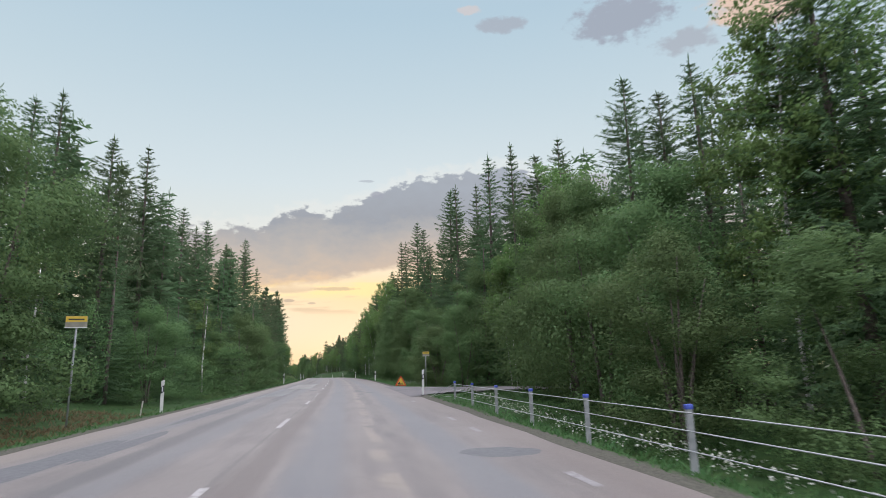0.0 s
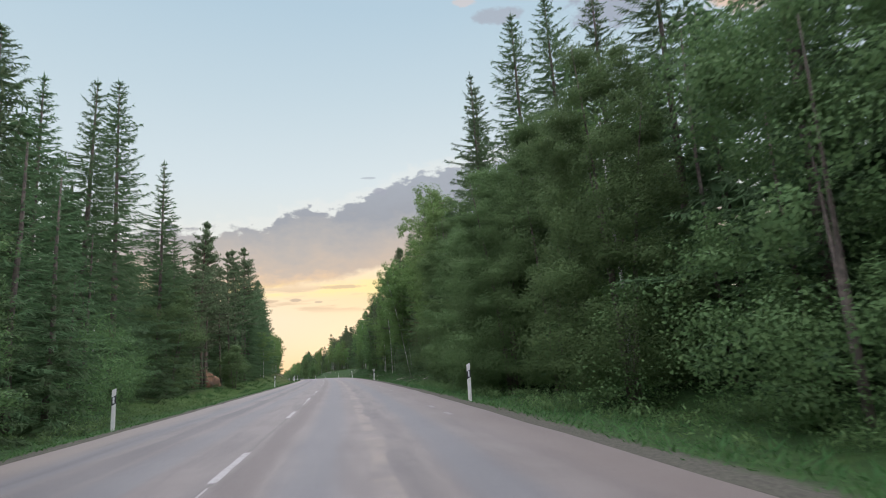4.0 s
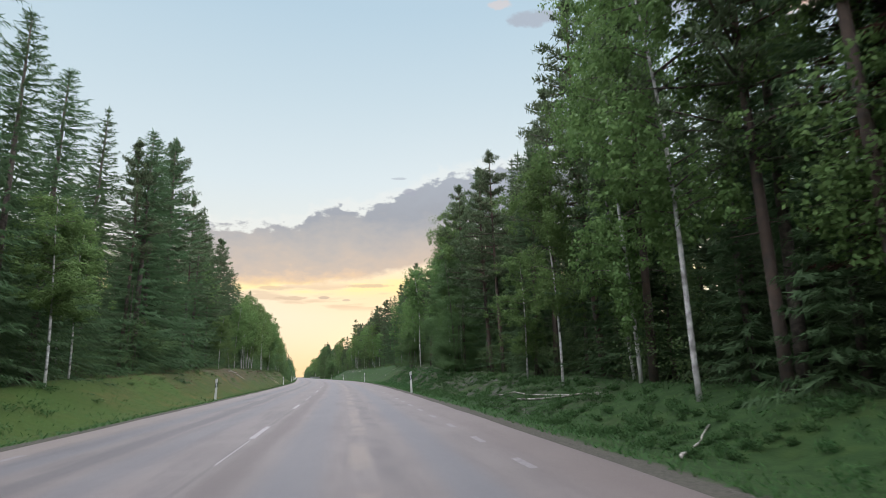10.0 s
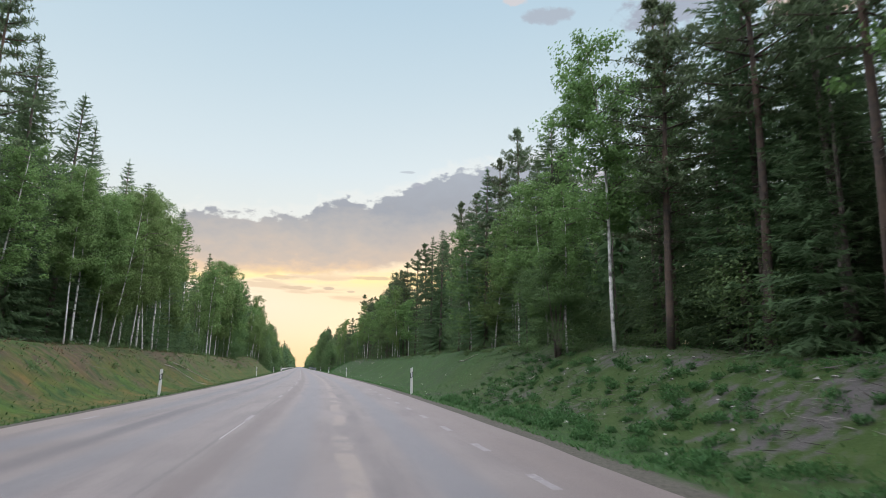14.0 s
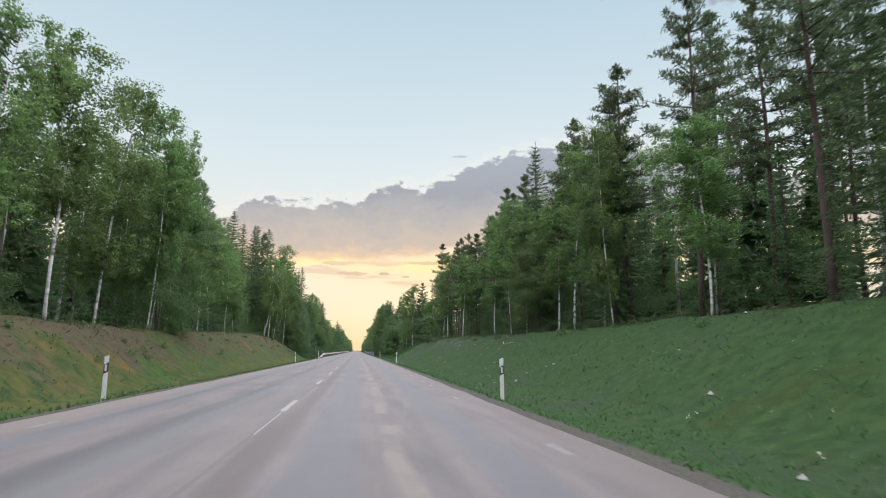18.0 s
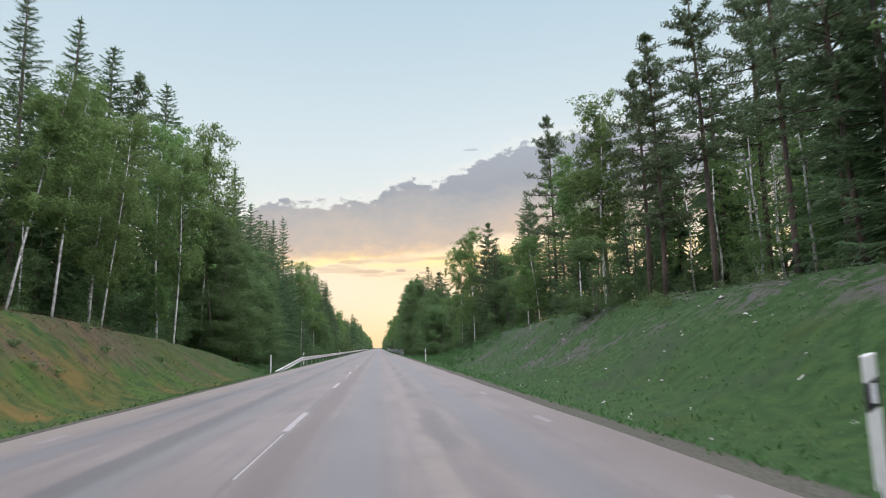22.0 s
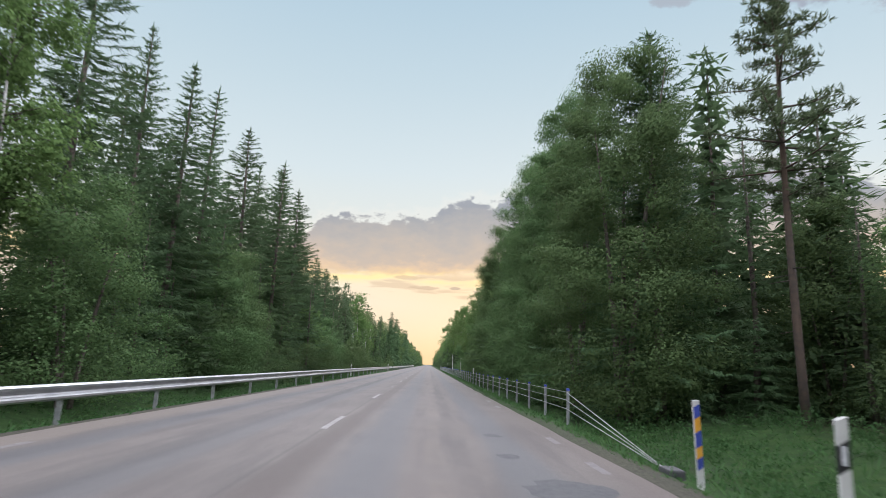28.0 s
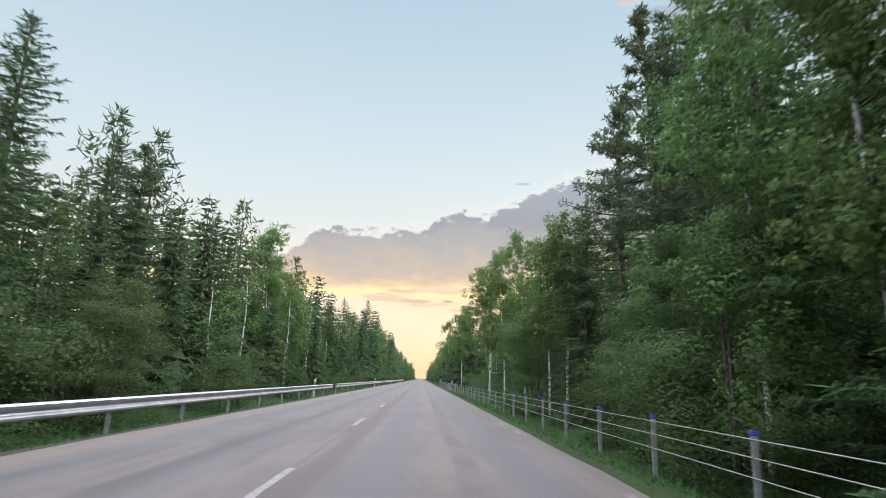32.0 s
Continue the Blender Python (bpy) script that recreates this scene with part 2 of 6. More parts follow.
def ground_z(s, u):
    """Height of the ground above the road's level."""
    s, u = np.broadcast_arrays(np.asarray(s, float), np.asarray(u, float))
    z = np.full(s.shape, -0.06)
    for keys, edge, side in ((RIGHT_BANK, road_r(s), 1), (LEFT_BANK, -ROAD_L, -1)):
        d = side * u - edge
        dz, dc, foot, top, hb = (keyed(s, keys, i) for i in range(1, 6))
        a = np.clip(d / dc, 0, 1)
        prof = -0.03 + dz * (a * a * (3 - 2 * a))
        b = np.clip((d - foot) / (top - foot), 0, 1)
        prof = prof + (hb - dz) * (b * b * (3 - 2 * b))
        prof = prof + 0.01 * np.clip(d - top, 0, 60)
        z = np.where(d > 0, prof, z)
    w = np.clip((np.maximum(u - road_r(s), ROAD_L - u)) / 3, 0, 1)
    w = np.where((s > 27) & (s < 48) & (u > 0), 0, w)
    bumps = 0.08 * np.sin(s * 0.41 + 1.3 * u + 2 * np.sin(s * 0.13)) * np.sin(0.7 * u - s * 0.33) + 0.04 * np.sin(s * 1.37 - u * 1.9 + 3 * np.sin(s * 0.21))
    return z + w * bumps


# ------------------------------------------------------------------ mesh helpers
def mesh_of(name, verts, faces, material, smooth=False):
    me = bpy.data.meshes.new(name)
    me.from_pydata([tuple(v) for v in np.asarray(verts).tolist()], [], [tuple(f) for f in faces])
    if material:
        me.materials.append(material)
    if smooth:
        me.polygons.foreach_set("use_smooth", [True] * len(me.polygons))
    me.update()
    return me


def grid_faces(n, m):
    i = np.arange(n * m).reshape(n, m)
    return np.stack([i[:-1, :-1], i[:-1, 1:], i[1:, 1:], i[1:, :-1]], -1).reshape(-1, 4).tolist()


# ------------------------------------------------------------------ materials
def node_material(name, base, rough=0.8, metal=0.0):
    m = bpy.data.materials.new(name)
    m.use_nodes = True
    b = m.node_tree.nodes["Principled BSDF"]
    b.inputs["Base Color"].default_value = (*base, 1)
    b.inputs["Roughness"].default_value = rough
    b.inputs["Metallic"].default_value = metal
    return m, m.node_tree, b


def noisy(name, c1, c2, scale, rough=0.8, metal=0.0, bump=0.0, c3=None, scale3=0.1, coord="Object", detail=6):
    m, nt, b = node_material(name, c1, rough, metal)
    N, L = nt.nodes.new, nt.links.new
    tc, n1, ramp = N("ShaderNodeTexCoord"), N("ShaderNodeTexNoise"), N("ShaderNodeValToRGB")
    n1.inputs["Scale"].default_value, n1.inputs["Detail"].default_value = scale, detail
    L(tc.outputs[coord], n1.inputs["Vector"])
    ramp.color_ramp.elements[0].position, ramp.color_ramp.elements[1].position = 0.35, 0.65
    ramp.color_ramp.elements[0].color, ramp.color_ramp.elements[1].color = (*c1, 1), (*c2, 1)
    L(n1.outputs["Fac"], ramp.inputs["Fac"])
    col = ramp.outputs["Color"]
    if c3:
        n2, r2, mix = N("ShaderNodeTexNoise"), N("ShaderNodeValToRGB"), N("ShaderNodeMix")
        n2.inputs["Scale"].default_value = scale3
        L(tc.outputs[coord], n2.inputs["Vector"])
        r2.color_ramp.elements[0].position, r2.color_ramp.elements[1].position = 0.45, 0.7
        L(n2.outputs["Fac"], r2.inputs["Fac"])
        mix.data_type = 'RGBA'
        L(r2.outputs["Color"], mix.inputs["Factor"])
        L(col, mix.inputs["A"])
        mix.inputs["B"].default_value = (*c3, 1)
        col = mix.outputs["Result"]
    L(col, b.inputs["Base Color"])
    if bump:
        bp = N("ShaderNodeBump")
        bp.inputs["Strength"].default_value, bp.inputs["Distance"].default_value = bump, 0.02
        L(n1.outputs["Fac"], bp.inputs["Height"])
        L(bp.outputs["Normal"], b.inputs["Normal"])
    return m


class Nodes:
    """Short hand for building a node tree."""

    def __init__(self, tree):
        self.tree = tree

    def add(self, kind, **inputs):
        n = self.tree.nodes.new(kind)
        for k, v in inputs.items():
            self.put(n, k.replace("_", " "), v)
        return n

    def put(self, n, key, v):
        sock = n.inputs[key]
        if hasattr(v, "is_output"):
            self.tree.links.new(v, sock)
        else:
            sock.default_value = v

    def op(self, kind, a, b=0.0):
        n = self.tree.nodes.new("ShaderNodeMath")
        n.operation = kind
        self.put(n, 0, a), self.put(n, 1, b)
        return n.outputs[0]

    def step(self, v, a, b):
        n = self.tree.nodes.new("ShaderNodeMapRange")
        n.interpolation_type = 'SMOOTHSTEP'
        self.put(n, 0, v), self.put(n, 1, a), self.put(n, 2, b)
        return n.outputs[0]

    def mix(self, f, a, b):
        n = self.tree.nodes.new("ShaderNodeMix")
        n.data_type = 'RGBA'
        self.put(n, 0, f)
        rgba = [q for q in n.inputs if q.type == 'RGBA']
        for sock, v in zip(rgba, (a, b)):
            if hasattr(v, "is_output"):
                self.tree.links.new(v, sock)
            else:
                sock.default_value = (*v, 1)
        return [q for q in n.outputs if q.type == 'RGBA'][0]

    def noise(self, vec, scale, detail=4.0, rough=0.55):
        n = self.tree.nodes.new("ShaderNodeTexNoise")
        self.tree.links.new(vec, n.inputs["Vector"])
        n.inputs["Scale"].default_value, n.inputs["Detail"].default_value, n.inputs["Roughness"].default_value = scale, detail, rough
        return n.outputs["Fac"]


def road_material():
    m, nt, b = node_material("worn_asphalt", (0.118, 0.112, 0.115), 0.7)
    q = Nodes(nt)
    uv = q.add("ShaderNodeUVMap")
    uv.uv_map = "along"
    sep = q.add("ShaderNodeSeparateXYZ")
    nt.links.new(uv.outputs[0], sep.inputs[0])
    u, s = sep.outputs[0], sep.outputs[1]
    long = q.add("ShaderNodeCombineXYZ")
    nt.links.new(q.op('MULTIPLY', u, 1.0), long.inputs[0]), nt.links.new(q.op('MULTIPLY', s, 0.09), long.inputs[1])
    streaks = q.noise(long.outputs[0], 2.2, 6)
    blotch = q.noise(uv.outputs[0], 0.35, 4)
    grain = q.noise(uv.outputs[0], 55.0, 3)
    stone = q.noise(uv.outputs[0], 9.0, 4)
    wob = q.op('ADD', u, q.op('MULTIPLY', q.op('SUBTRACT', streaks, 0.5), 0.5))
    col = q.mix(q.step(blotch, 0.35, 0.65), (0.088, 0.076, 0.070), (0.107, 0.093, 0.086))
    col = q.mix(q.op('MULTIPLY', q.step(streaks, 0.42, 0.70), 0.6), col, (0.058, 0.051, 0.050))
    # polished bluish wheel tracks
    for c, w, k in ((3.3, 0.55, 0.75), (1.2, 0.6, 0.7), (-1.3, 0.5, 0.55), (-3.1, 0.5, 0.7)):
        d = q.op('ABSOLUTE', q.op('SUBTRACT', wob, c))
        col = q.mix(q.op('MULTIPLY', q.step(d, w, w * 0.25), k), col, (0.072, 0.074, 0.079))
    # reddish band and crack along the middle
    d = q.op('ABSOLUTE', q.op('SUBTRACT', wob, 0.34))
    col = q.mix(q.op('MULTIPLY', q.step(d, 0.34, 0.10), 0.7), col, (0.056, 0.044, 0.040))
    d = q.op('ABSOLUTE', q.op('ADD', u, q.op('MULTIPLY', q.op('SUBTRACT', stone, 0.5), 0.10)))
    col = q.mix(q.op('MULTIPLY', q.step(d, 0.05, 0.015), 0.35), col, (0.035, 0.032, 0.030))
    # dark seam in the far lane, spreading into an old repair
    drift = q.op('ADD', -2.15, q.op('ADD', q.op('MULTIPLY', q.step(s, 62, 42), 0.3), q.op('MULTIPLY', q.step(s, 200, 280), 0.5)))
    d = q.op('ABSOLUTE', q.op('SUBTRACT', wob, drift))
    far = q.op('MULTIPLY', q.step(d, 0.36, 0.10), q.op('ADD', 0.6, q.op('MULTIPLY', 0.4, q.step(q.noise(long.outputs[0], 0.9, 2), 0.38, 0.60))))
    col = q.mix(q.op('MULTIPLY', far, 0.75), col, (0.039, 0.038, 0.040))
    rep_ = q.op('MULTIPLY', q.op('MULTIPLY', q.step(s, 45.5, 49), q.step(s, 69, 58)), q.step(q.op('ABSOLUTE', q.op('SUBTRACT', wob, -2.0)), 1.15, 0.85))
    col = q.mix(q.op('MULTIPLY', rep_, 0.85), col, (0.030, 0.032, 0.036))
    rep2 = q.op('MULTIPLY', q.op('MULTIPLY', q.step(s, 31, 36), q.step(s, 50, 46)), q.step(q.op('ABSOLUTE', q.op('SUBTRACT', wob, -2.55)), 0.85, 0.5))
    col = q.mix(q.op('MULTIPLY', rep2, 0.88), col, (0.028, 0.030, 0.035))
    d = q.op('ABSOLUTE', q.op('SUBTRACT', wob, -3.2))
    col = q.mix(q.op('MULTIPLY', q.op('MULTIPLY', q.step(d, 0.28, 0.08), q.step(q.noise(long.outputs[0], 0.7, 2), 0.42, 0.58)), 0.6), col, (0.042, 0.040, 0.043))
    # worn strip in the near lane with a dark seam beside it
    d = q.op('ABSOLUTE', q.op('SUBTRACT', wob, 2.1))
    near = q.op('MULTIPLY', q.step(d, 0.20, 0.07), q.step(q.noise(uv.outputs[0], 0.45, 5), 0.42, 0.56))
    col = q.mix(q.op('MULTIPLY', near, q.op('ADD', 0.25, q.op('MULTIPLY', q.step(s, 360, 300), 0.45))), col, (0.145, 0.121, 0.099))
    d = q.op('ABSOLUTE', q.op('SUBTRACT', wob, 2.45))
    col = q.mix(q.op('MULTIPLY', q.step(d, 0.26, 0.08), q.op('MULTIPLY', q.step(blotch, 0.40, 0.62), 0.65)), col, (0.046, 0.041, 0.040))
    # brownish shoulders
    edge = q.op('MULTIPLY', q.step(wob, 3.9, 4.9), 0.55)
    col = q.mix(edge, col, (0.092, 0.072, 0.063))
    edge = q.op('MULTIPLY', q.step(wob, -3.55, -3.95), 0.85)
    col = q.mix(edge, col, (0.121, 0.102, 0.087))
    col = q.mix(q.op('MULTIPLY', q.step(stone, 0.55, 0.75), 0.25), col, (0.046, 0.042, 0.040))
    col = q.mix(q.op('MULTIPLY', q.step(grain, 0.5, 0.75), 0.35), col, (0.124, 0.112, 0.107))
    nt.links.new(col, b.inputs["Base Color"])
    bp = q.add("ShaderNodeBump")
    bp.inputs["Strength"].default_value, bp.inputs["Distance"].default_value = 0.35, 0.012
    nt.links.new(q.op('ADD', grain, stone), bp.inputs["Height"])
    nt.links.new(bp.outputs[0], b.inputs["Normal"])
    # the old repairs are smoother and shine towards the sunset
    smooth = q.op('MAXIMUM', q.op('MULTIPLY', rep_, 0.26), q.op('MULTIPLY', rep2, 0.22))
    nt.links.new(q.op('SUBTRACT', 0.66, smooth), b.inputs["Roughness"])
    b.inputs["Specular IOR Level"].default_value = 0.3
    return m


def ground_material():
    m, nt, b = node_material("verge_ground", (0.050, 0.053, 0.022), 0.95)
    b.inputs["Specular IOR Level"].default_value = 0.1
    q = Nodes(nt)
    uv = q.add("ShaderNodeUVMap")
    uv.uv_map = "along"
    sep = q.add("ShaderNodeSeparateXYZ")
    nt.links.new(uv.outputs[0], sep.inputs[0])
    u, s = sep.outputs[0], sep.outputs[1]
    n1, n2, n3 = q.noise(uv.outputs[0], 0.35, 5), q.noise(uv.outputs[0], 2.6, 5), q.noise(uv.outputs[0], 17.0, 4)
    grass = q.mix(q.step(n2, 0.35, 0.65), (0.016, 0.036, 0.011), (0.026, 0.053, 0.016))
    grass = q.mix(q.op('MULTIPLY', q.step(n1, 0.52, 0.70), 0.4), grass, (0.027, 0.036, 0.007))
    grass = q.mix(q.op('MULTIPLY', q.step(n3, 0.55, 0.8), 0.4), grass, (0.015, 0.027, 0.004))
    rough_ = q.noise(uv.outputs[0], 1.3, 6, 0.7)
    grass = q.mix(q.op('MULTIPLY', q.step(rough_, 0.52, 0.66), 0.25), grass, (0.039, 0.054, 0.013))
    grass = q.mix(q.op('MULTIPLY', q.step(rough_, 0.46, 0.36), 0.25), grass, (0.012, 0.022, 0.006))
    fresh = q.op('MULTIPLY', q.op('MULTIPLY', q.step(u, -4.5, -6.0), q.step(s, 84, 100)), q.step(s, 215, 175))
    grass = q.mix(q.op('MULTIPLY', fresh, 0.6), grass, (0.038, 0.065, 0.010))
    dull = q.op('MULTIPLY', q.op('MULTIPLY', q.step(u, 6.0, 7.5), q.step(s, 215, 235)), q.step(q.noise(uv.outputs[0], 0.22, 5, 0.65), 0.50, 0.62))
    grass = q.mix(q.op('MULTIPLY', dull, 0.45), grass, (0.028, 0.038, 0.024))
    # dry heath on the bank of the far side
    wob = q.op('ADD', s, q.op('MULTIPLY', q.op('SUBTRACT', n1, 0.5), 60.0))
    n0 = q.noise(uv.outputs[0], 0.13, 3)
    heath = q.op('MULTIPLY', q.op('MULTIPLY', q.step(wob, 165, 215), q.step(wob, 375, 335)), q.step(q.op('ADD', u, q.op('MULTIPLY', q.op('SUBTRACT', n1, 0.5), 9.0)), -8.0, -9.6))
    straw = q.op('MULTIPLY', q.op('MULTIPLY', q.step(wob, 150, 200), q.step(wob, 380, 340)), q.step(u, -4.8, -6.0))
    tuft = q.noise(uv.outputs[0], 1.1, 5, 0.65)
    olive = q.mix(q.step(n2, 0.35, 0.65), (0.040, 0.050, 0.013), (0.066, 0.064, 0.018))
    sweep = q.noise(uv.outputs[0], 0.28, 4, 0.6)
    olive = q.mix(q.step(sweep, 0.50, 0.40), olive, q.mix(q.step(n2, 0.35, 0.65), (0.030, 0.056, 0.010), (0.044, 0.076, 0.014)))
    col = q.mix(q.op('MULTIPLY', q.op('MULTIPLY', straw, q.step(tuft, 0.34, 0.56)), 0.9), grass, olive)
    yellow = q.op('MULTIPLY', straw, q.step(q.noise(uv.outputs[0], 0.5, 4), 0.52, 0.66))
    col = q.mix(q.op('MULTIPLY', q.op('MULTIPLY', yellow, q.step(sweep, 0.44, 0.54)), 0.85), col, (0.096, 0.066, 0.022))
    brown = q.step(q.op('ADD', q.op('MULTIPLY', n0, 0.5), q.op('MULTIPLY', tuft, 0.5)), 0.42, 0.54)
    col = q.mix(q.op('MULTIPLY', q.op('MULTIPLY', heath, brown), 0.85), col, q.mix(q.step(n2, 0.35, 0.65), (0.044, 0.036, 0.024), (0.070, 0.050, 0.034)))
    col = q.mix(q.op('MULTIPLY', q.op('MULTIPLY', straw, q.step(tuft, 0.58, 0.70)), 0.6), col, (0.018, 0.024, 0.010))
    # bare soil and stones on the near bank
    soil = q.op('MULTIPLY', q.op('MULTIPLY', q.step(wob, 160, 185), q.step(wob, 240, 222)), q.step(u, 7.5, 9.0))
    soil2 = q.op('MULTIPLY', q.op('MULTIPLY', q.step(wob, 290, 325), q.step(wob, 400, 380)), q.step(q.op('ADD', u, q.op('MULTIPLY', q.step(s, 338, 352), 5.0)), 11.0, 12.8))
    soil3 = q.op('MULTIPLY', q.op('MULTIPLY', q.step(wob, 104, 116), q.step(wob, 146, 134)), q.step(u, 7.6, 9.4))
    soil = q.op('MAXIMUM', soil, soil3)
    lush = q.mix(n2, (0.020, 0.036, 0.010), (0.036, 0.056, 0.015))
    col = q.mix(q.op('MULTIPLY', soil, 0.8), col, lush)
    bare = q.step(q.op('ADD', q.op('MULTIPLY', n1, 0.55), q.op('MULTIPLY', n2, 0.45)), 0.50, 0.60)
    col = q.mix(q.op('MULTIPLY', q.op('MAXIMUM', soil, soil2), bare), col, q.mix(n3, (0.040, 0.038, 0.036), (0.074, 0.070, 0.066)))
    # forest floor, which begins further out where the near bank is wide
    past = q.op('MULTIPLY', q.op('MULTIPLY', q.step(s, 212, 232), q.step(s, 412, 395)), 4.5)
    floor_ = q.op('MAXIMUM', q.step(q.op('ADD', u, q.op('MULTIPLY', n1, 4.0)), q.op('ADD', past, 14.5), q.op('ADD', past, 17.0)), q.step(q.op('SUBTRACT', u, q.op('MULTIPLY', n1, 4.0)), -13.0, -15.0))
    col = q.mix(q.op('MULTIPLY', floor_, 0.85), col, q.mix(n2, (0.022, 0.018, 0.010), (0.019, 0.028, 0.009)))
    # gravel beside the pavement
    wv = q.op('ADD', u, q.op('MULTIPLY', q.op('SUBTRACT', n2, 0.5), 0.9))
    grav = q.op('MAXIMUM', q.op('MULTIPLY', q.step(wv, 4.0, 4.6), q.step(wv, 6.0, 5.5)), q.op('MULTIPLY', q.step(wv, -4.0, -4.4), q.step(wv, -5.15, -4.8)))
    grown = q.op('MULTIPLY', q.step(s, 425, 445), q.step(u, 4.9, 5.15))
    grav = q.op('MULTIPLY', grav, q.op('SUBTRACT', 1.0, q.op('MULTIPLY', grown, 0.85)))
    col = q.mix(q.op('MULTIPLY', grav, 0.85), col, q.mix(q.step(n3, 0.3, 0.7), (0.043, 0.038, 0.034), (0.080, 0.072, 0.062)))
    nt.links.new(col, b.inputs["Base Color"])
    bp = q.add("ShaderNodeBump")
    bp.inputs["Strength"].default_value, bp.inputs["Distance"].default_value = 0.6, 0.04
    nt.links.new(q.op('ADD', n2, n3), bp.inputs["Height"])
    nt.links.new(bp.outputs[0], b.inputs["Normal"])
    return m


M_ASPHALT = road_material()
M_GROUND = ground_material()
M_STONE = noisy("pale_stone", (0.17, 0.165, 0.155), (0.28, 0.27, 0.25), 9, 0.9, bump=0.3)
M_PAINT = noisy("faded_road_paint", (0.180, 0.171, 0.167), (0.270, 0.261, 0.252), 7, 0.7, c3=(0.088, 0.077, 0.072), scale3=7)
M_FAINT = noisy("worn_out_paint", (0.108, 0.099, 0.099), (0.162, 0.153, 0.151), 9, 0.7, c3=(0.090, 0.079, 0.081), scale3=11)
M_PATCH = noisy("tar_patch", (0.036, 0.037, 0.041), (0.056, 0.056, 0.059), 12, 0.75, bump=0.3)
M_GRAVEL = noisy("side_road_gravel", (0.067, 0.059, 0.061), (0.094, 0.084, 0.085), 3, 0.9, bump=0.3, c3=(0.054, 0.050, 0.052), scale3=0.5)
M_WET = noisy("wet_tar", (0.026, 0.027, 0.030), (0.040, 0.041, 0.045), 6, 0.5)
M_WHITE = noisy("white_plastic", (0.415, 0.415, 0.397), (0.474, 0.474, 0.457), 6, 0.45)
M_BLACK = noisy("black_plastic", (0.012, 0.012, 0.014), (0.03, 0.03, 0.032), 8, 0.4)
M_REFLEX = noisy("reflector_grey", (0.413, 0.420, 0.435), (0.510, 0.517, 0.525), 30, 0.2)
M_STEEL = noisy("galvanised_steel", (0.396, 0.403, 0.418), (0.490, 0.497, 0.511), 3, 0.36, metal=0.9, c3=(0.324, 0.324, 0.338), scale3=0.8)
M_POSTSTEEL = noisy("weathered_post", (0.15, 0.16, 0.16), (0.22, 0.23, 0.23), 6, 0.6, metal=0.2)
M_CABLE = noisy("steel_cable", (0.20, 0.21, 0.21), (0.27, 0.28, 0.28), 20, 0.5, metal=0.2)
M_BLUE = noisy("blue_plastic", (0.025, 0.045, 0.22), (0.035, 0.06, 0.30), 5, 0.5)
M_ORANGE = noisy("amber_reflex", (0.465, 0.225, 0.022), (0.540, 0.285, 0.038), 8, 0.4)
M_YELLOW = noisy("sign_yellow", (0.432, 0.300, 0.024), (0.480, 0.342, 0.036), 4, 0.4)
M_RED = noisy("sign_red", (0.372, 0.036, 0.012), (0.432, 0.054, 0.018), 4, 0.4)
M_SIGNGREY = noisy("sign_back", (0.150, 0.143, 0.112), (0.225, 0.210, 0.165), 4, 0.5)


# ------------------------------------------------------------------ foliage and bark
def leaf_material(name, c1, c2, through_amount=0.35, rough=0.6):
    """Leaf colour varied leaf by leaf and tree by tree, with light coming through."""
    m = bpy.data.materials.new(name)
    m.use_nodes = True
    nt = m.node_tree
    N, L = nt.nodes.new, nt.links.new
    b, out = nt.nodes["Principled BSDF"], nt.nodes["Material Output"]
    geo, info, ramp = N("ShaderNodeNewGeometry"), N("ShaderNodeObjectInfo"), N("ShaderNodeValToRGB")
    ramp.color_ramp.elements[0].color, ramp.color_ramp.elements[1].color = (*c1, 1), (*c2, 1)
    L(geo.outputs["Random Per Island"], ramp.inputs["Fac"])
    hsv = N("ShaderNodeHueSaturation")
    mr, mh = N("ShaderNodeMapRange"), N("ShaderNodeMapRange")
    mr.inputs["To Min"].default_value, mr.inputs["To Max"].default_value = 0.85, 1.2
    mh.inputs["To Min"].default_value, mh.inputs["To Max"].default_value = 0.485, 0.515
    L(info.outputs["Random"], mr.inputs["Value"])
    L(info.outputs["Random"], mh.inputs["Value"])
    L(mr.outputs["Result"], hsv.inputs["Value"])
    L(mh.outputs["Result"], hsv.inputs["Hue"])
    L(ramp.outputs["Color"], hsv.inputs["Color"])
    L(hsv.outputs["Color"], b.inputs["Base Color"])
    b.inputs["Roughness"].default_value = rough
    b.inputs["Specular IOR Level"].default_value = 0.08
    tr, mix = N("ShaderNodeBsdfTranslucent"), N("ShaderNodeMixShader")
    L(hsv.outputs["Color"], tr.inputs["Color"])
    mix.inputs[0].default_value = through_amount
    L(b.outputs[0], mix.inputs[1])
    L(tr.outputs[0], mix.inputs[2])
    L(mix.outputs[0], out.inputs["Surface"])
    return m


M_SPRUCE = leaf_material("spruce_needles", (0.062, 0.108, 0.050), (0.078, 0.127, 0.058), 0.44)
M_PINE = leaf_material("pine_needles", (0.068, 0.098, 0.050), (0.086, 0.116, 0.058), 0.32)
M_BIRCH = leaf_material("birch_leaves", (0.096, 0.166, 0.054), (0.120, 0.190, 0.062), 0.38)
M_BROAD = leaf_material("broad_leaves", (0.076, 0.130, 0.052), (0.097, 0.149, 0.058), 0.42)
M_DEAD = leaf_material("dead_needles", (0.060, 0.035, 0.025), (0.110, 0.060, 0.040), 0.1)
M_GRASS = leaf_material("grass_blades", (0.036, 0.084, 0.029), (0.057, 0.107, 0.038), 0.5)
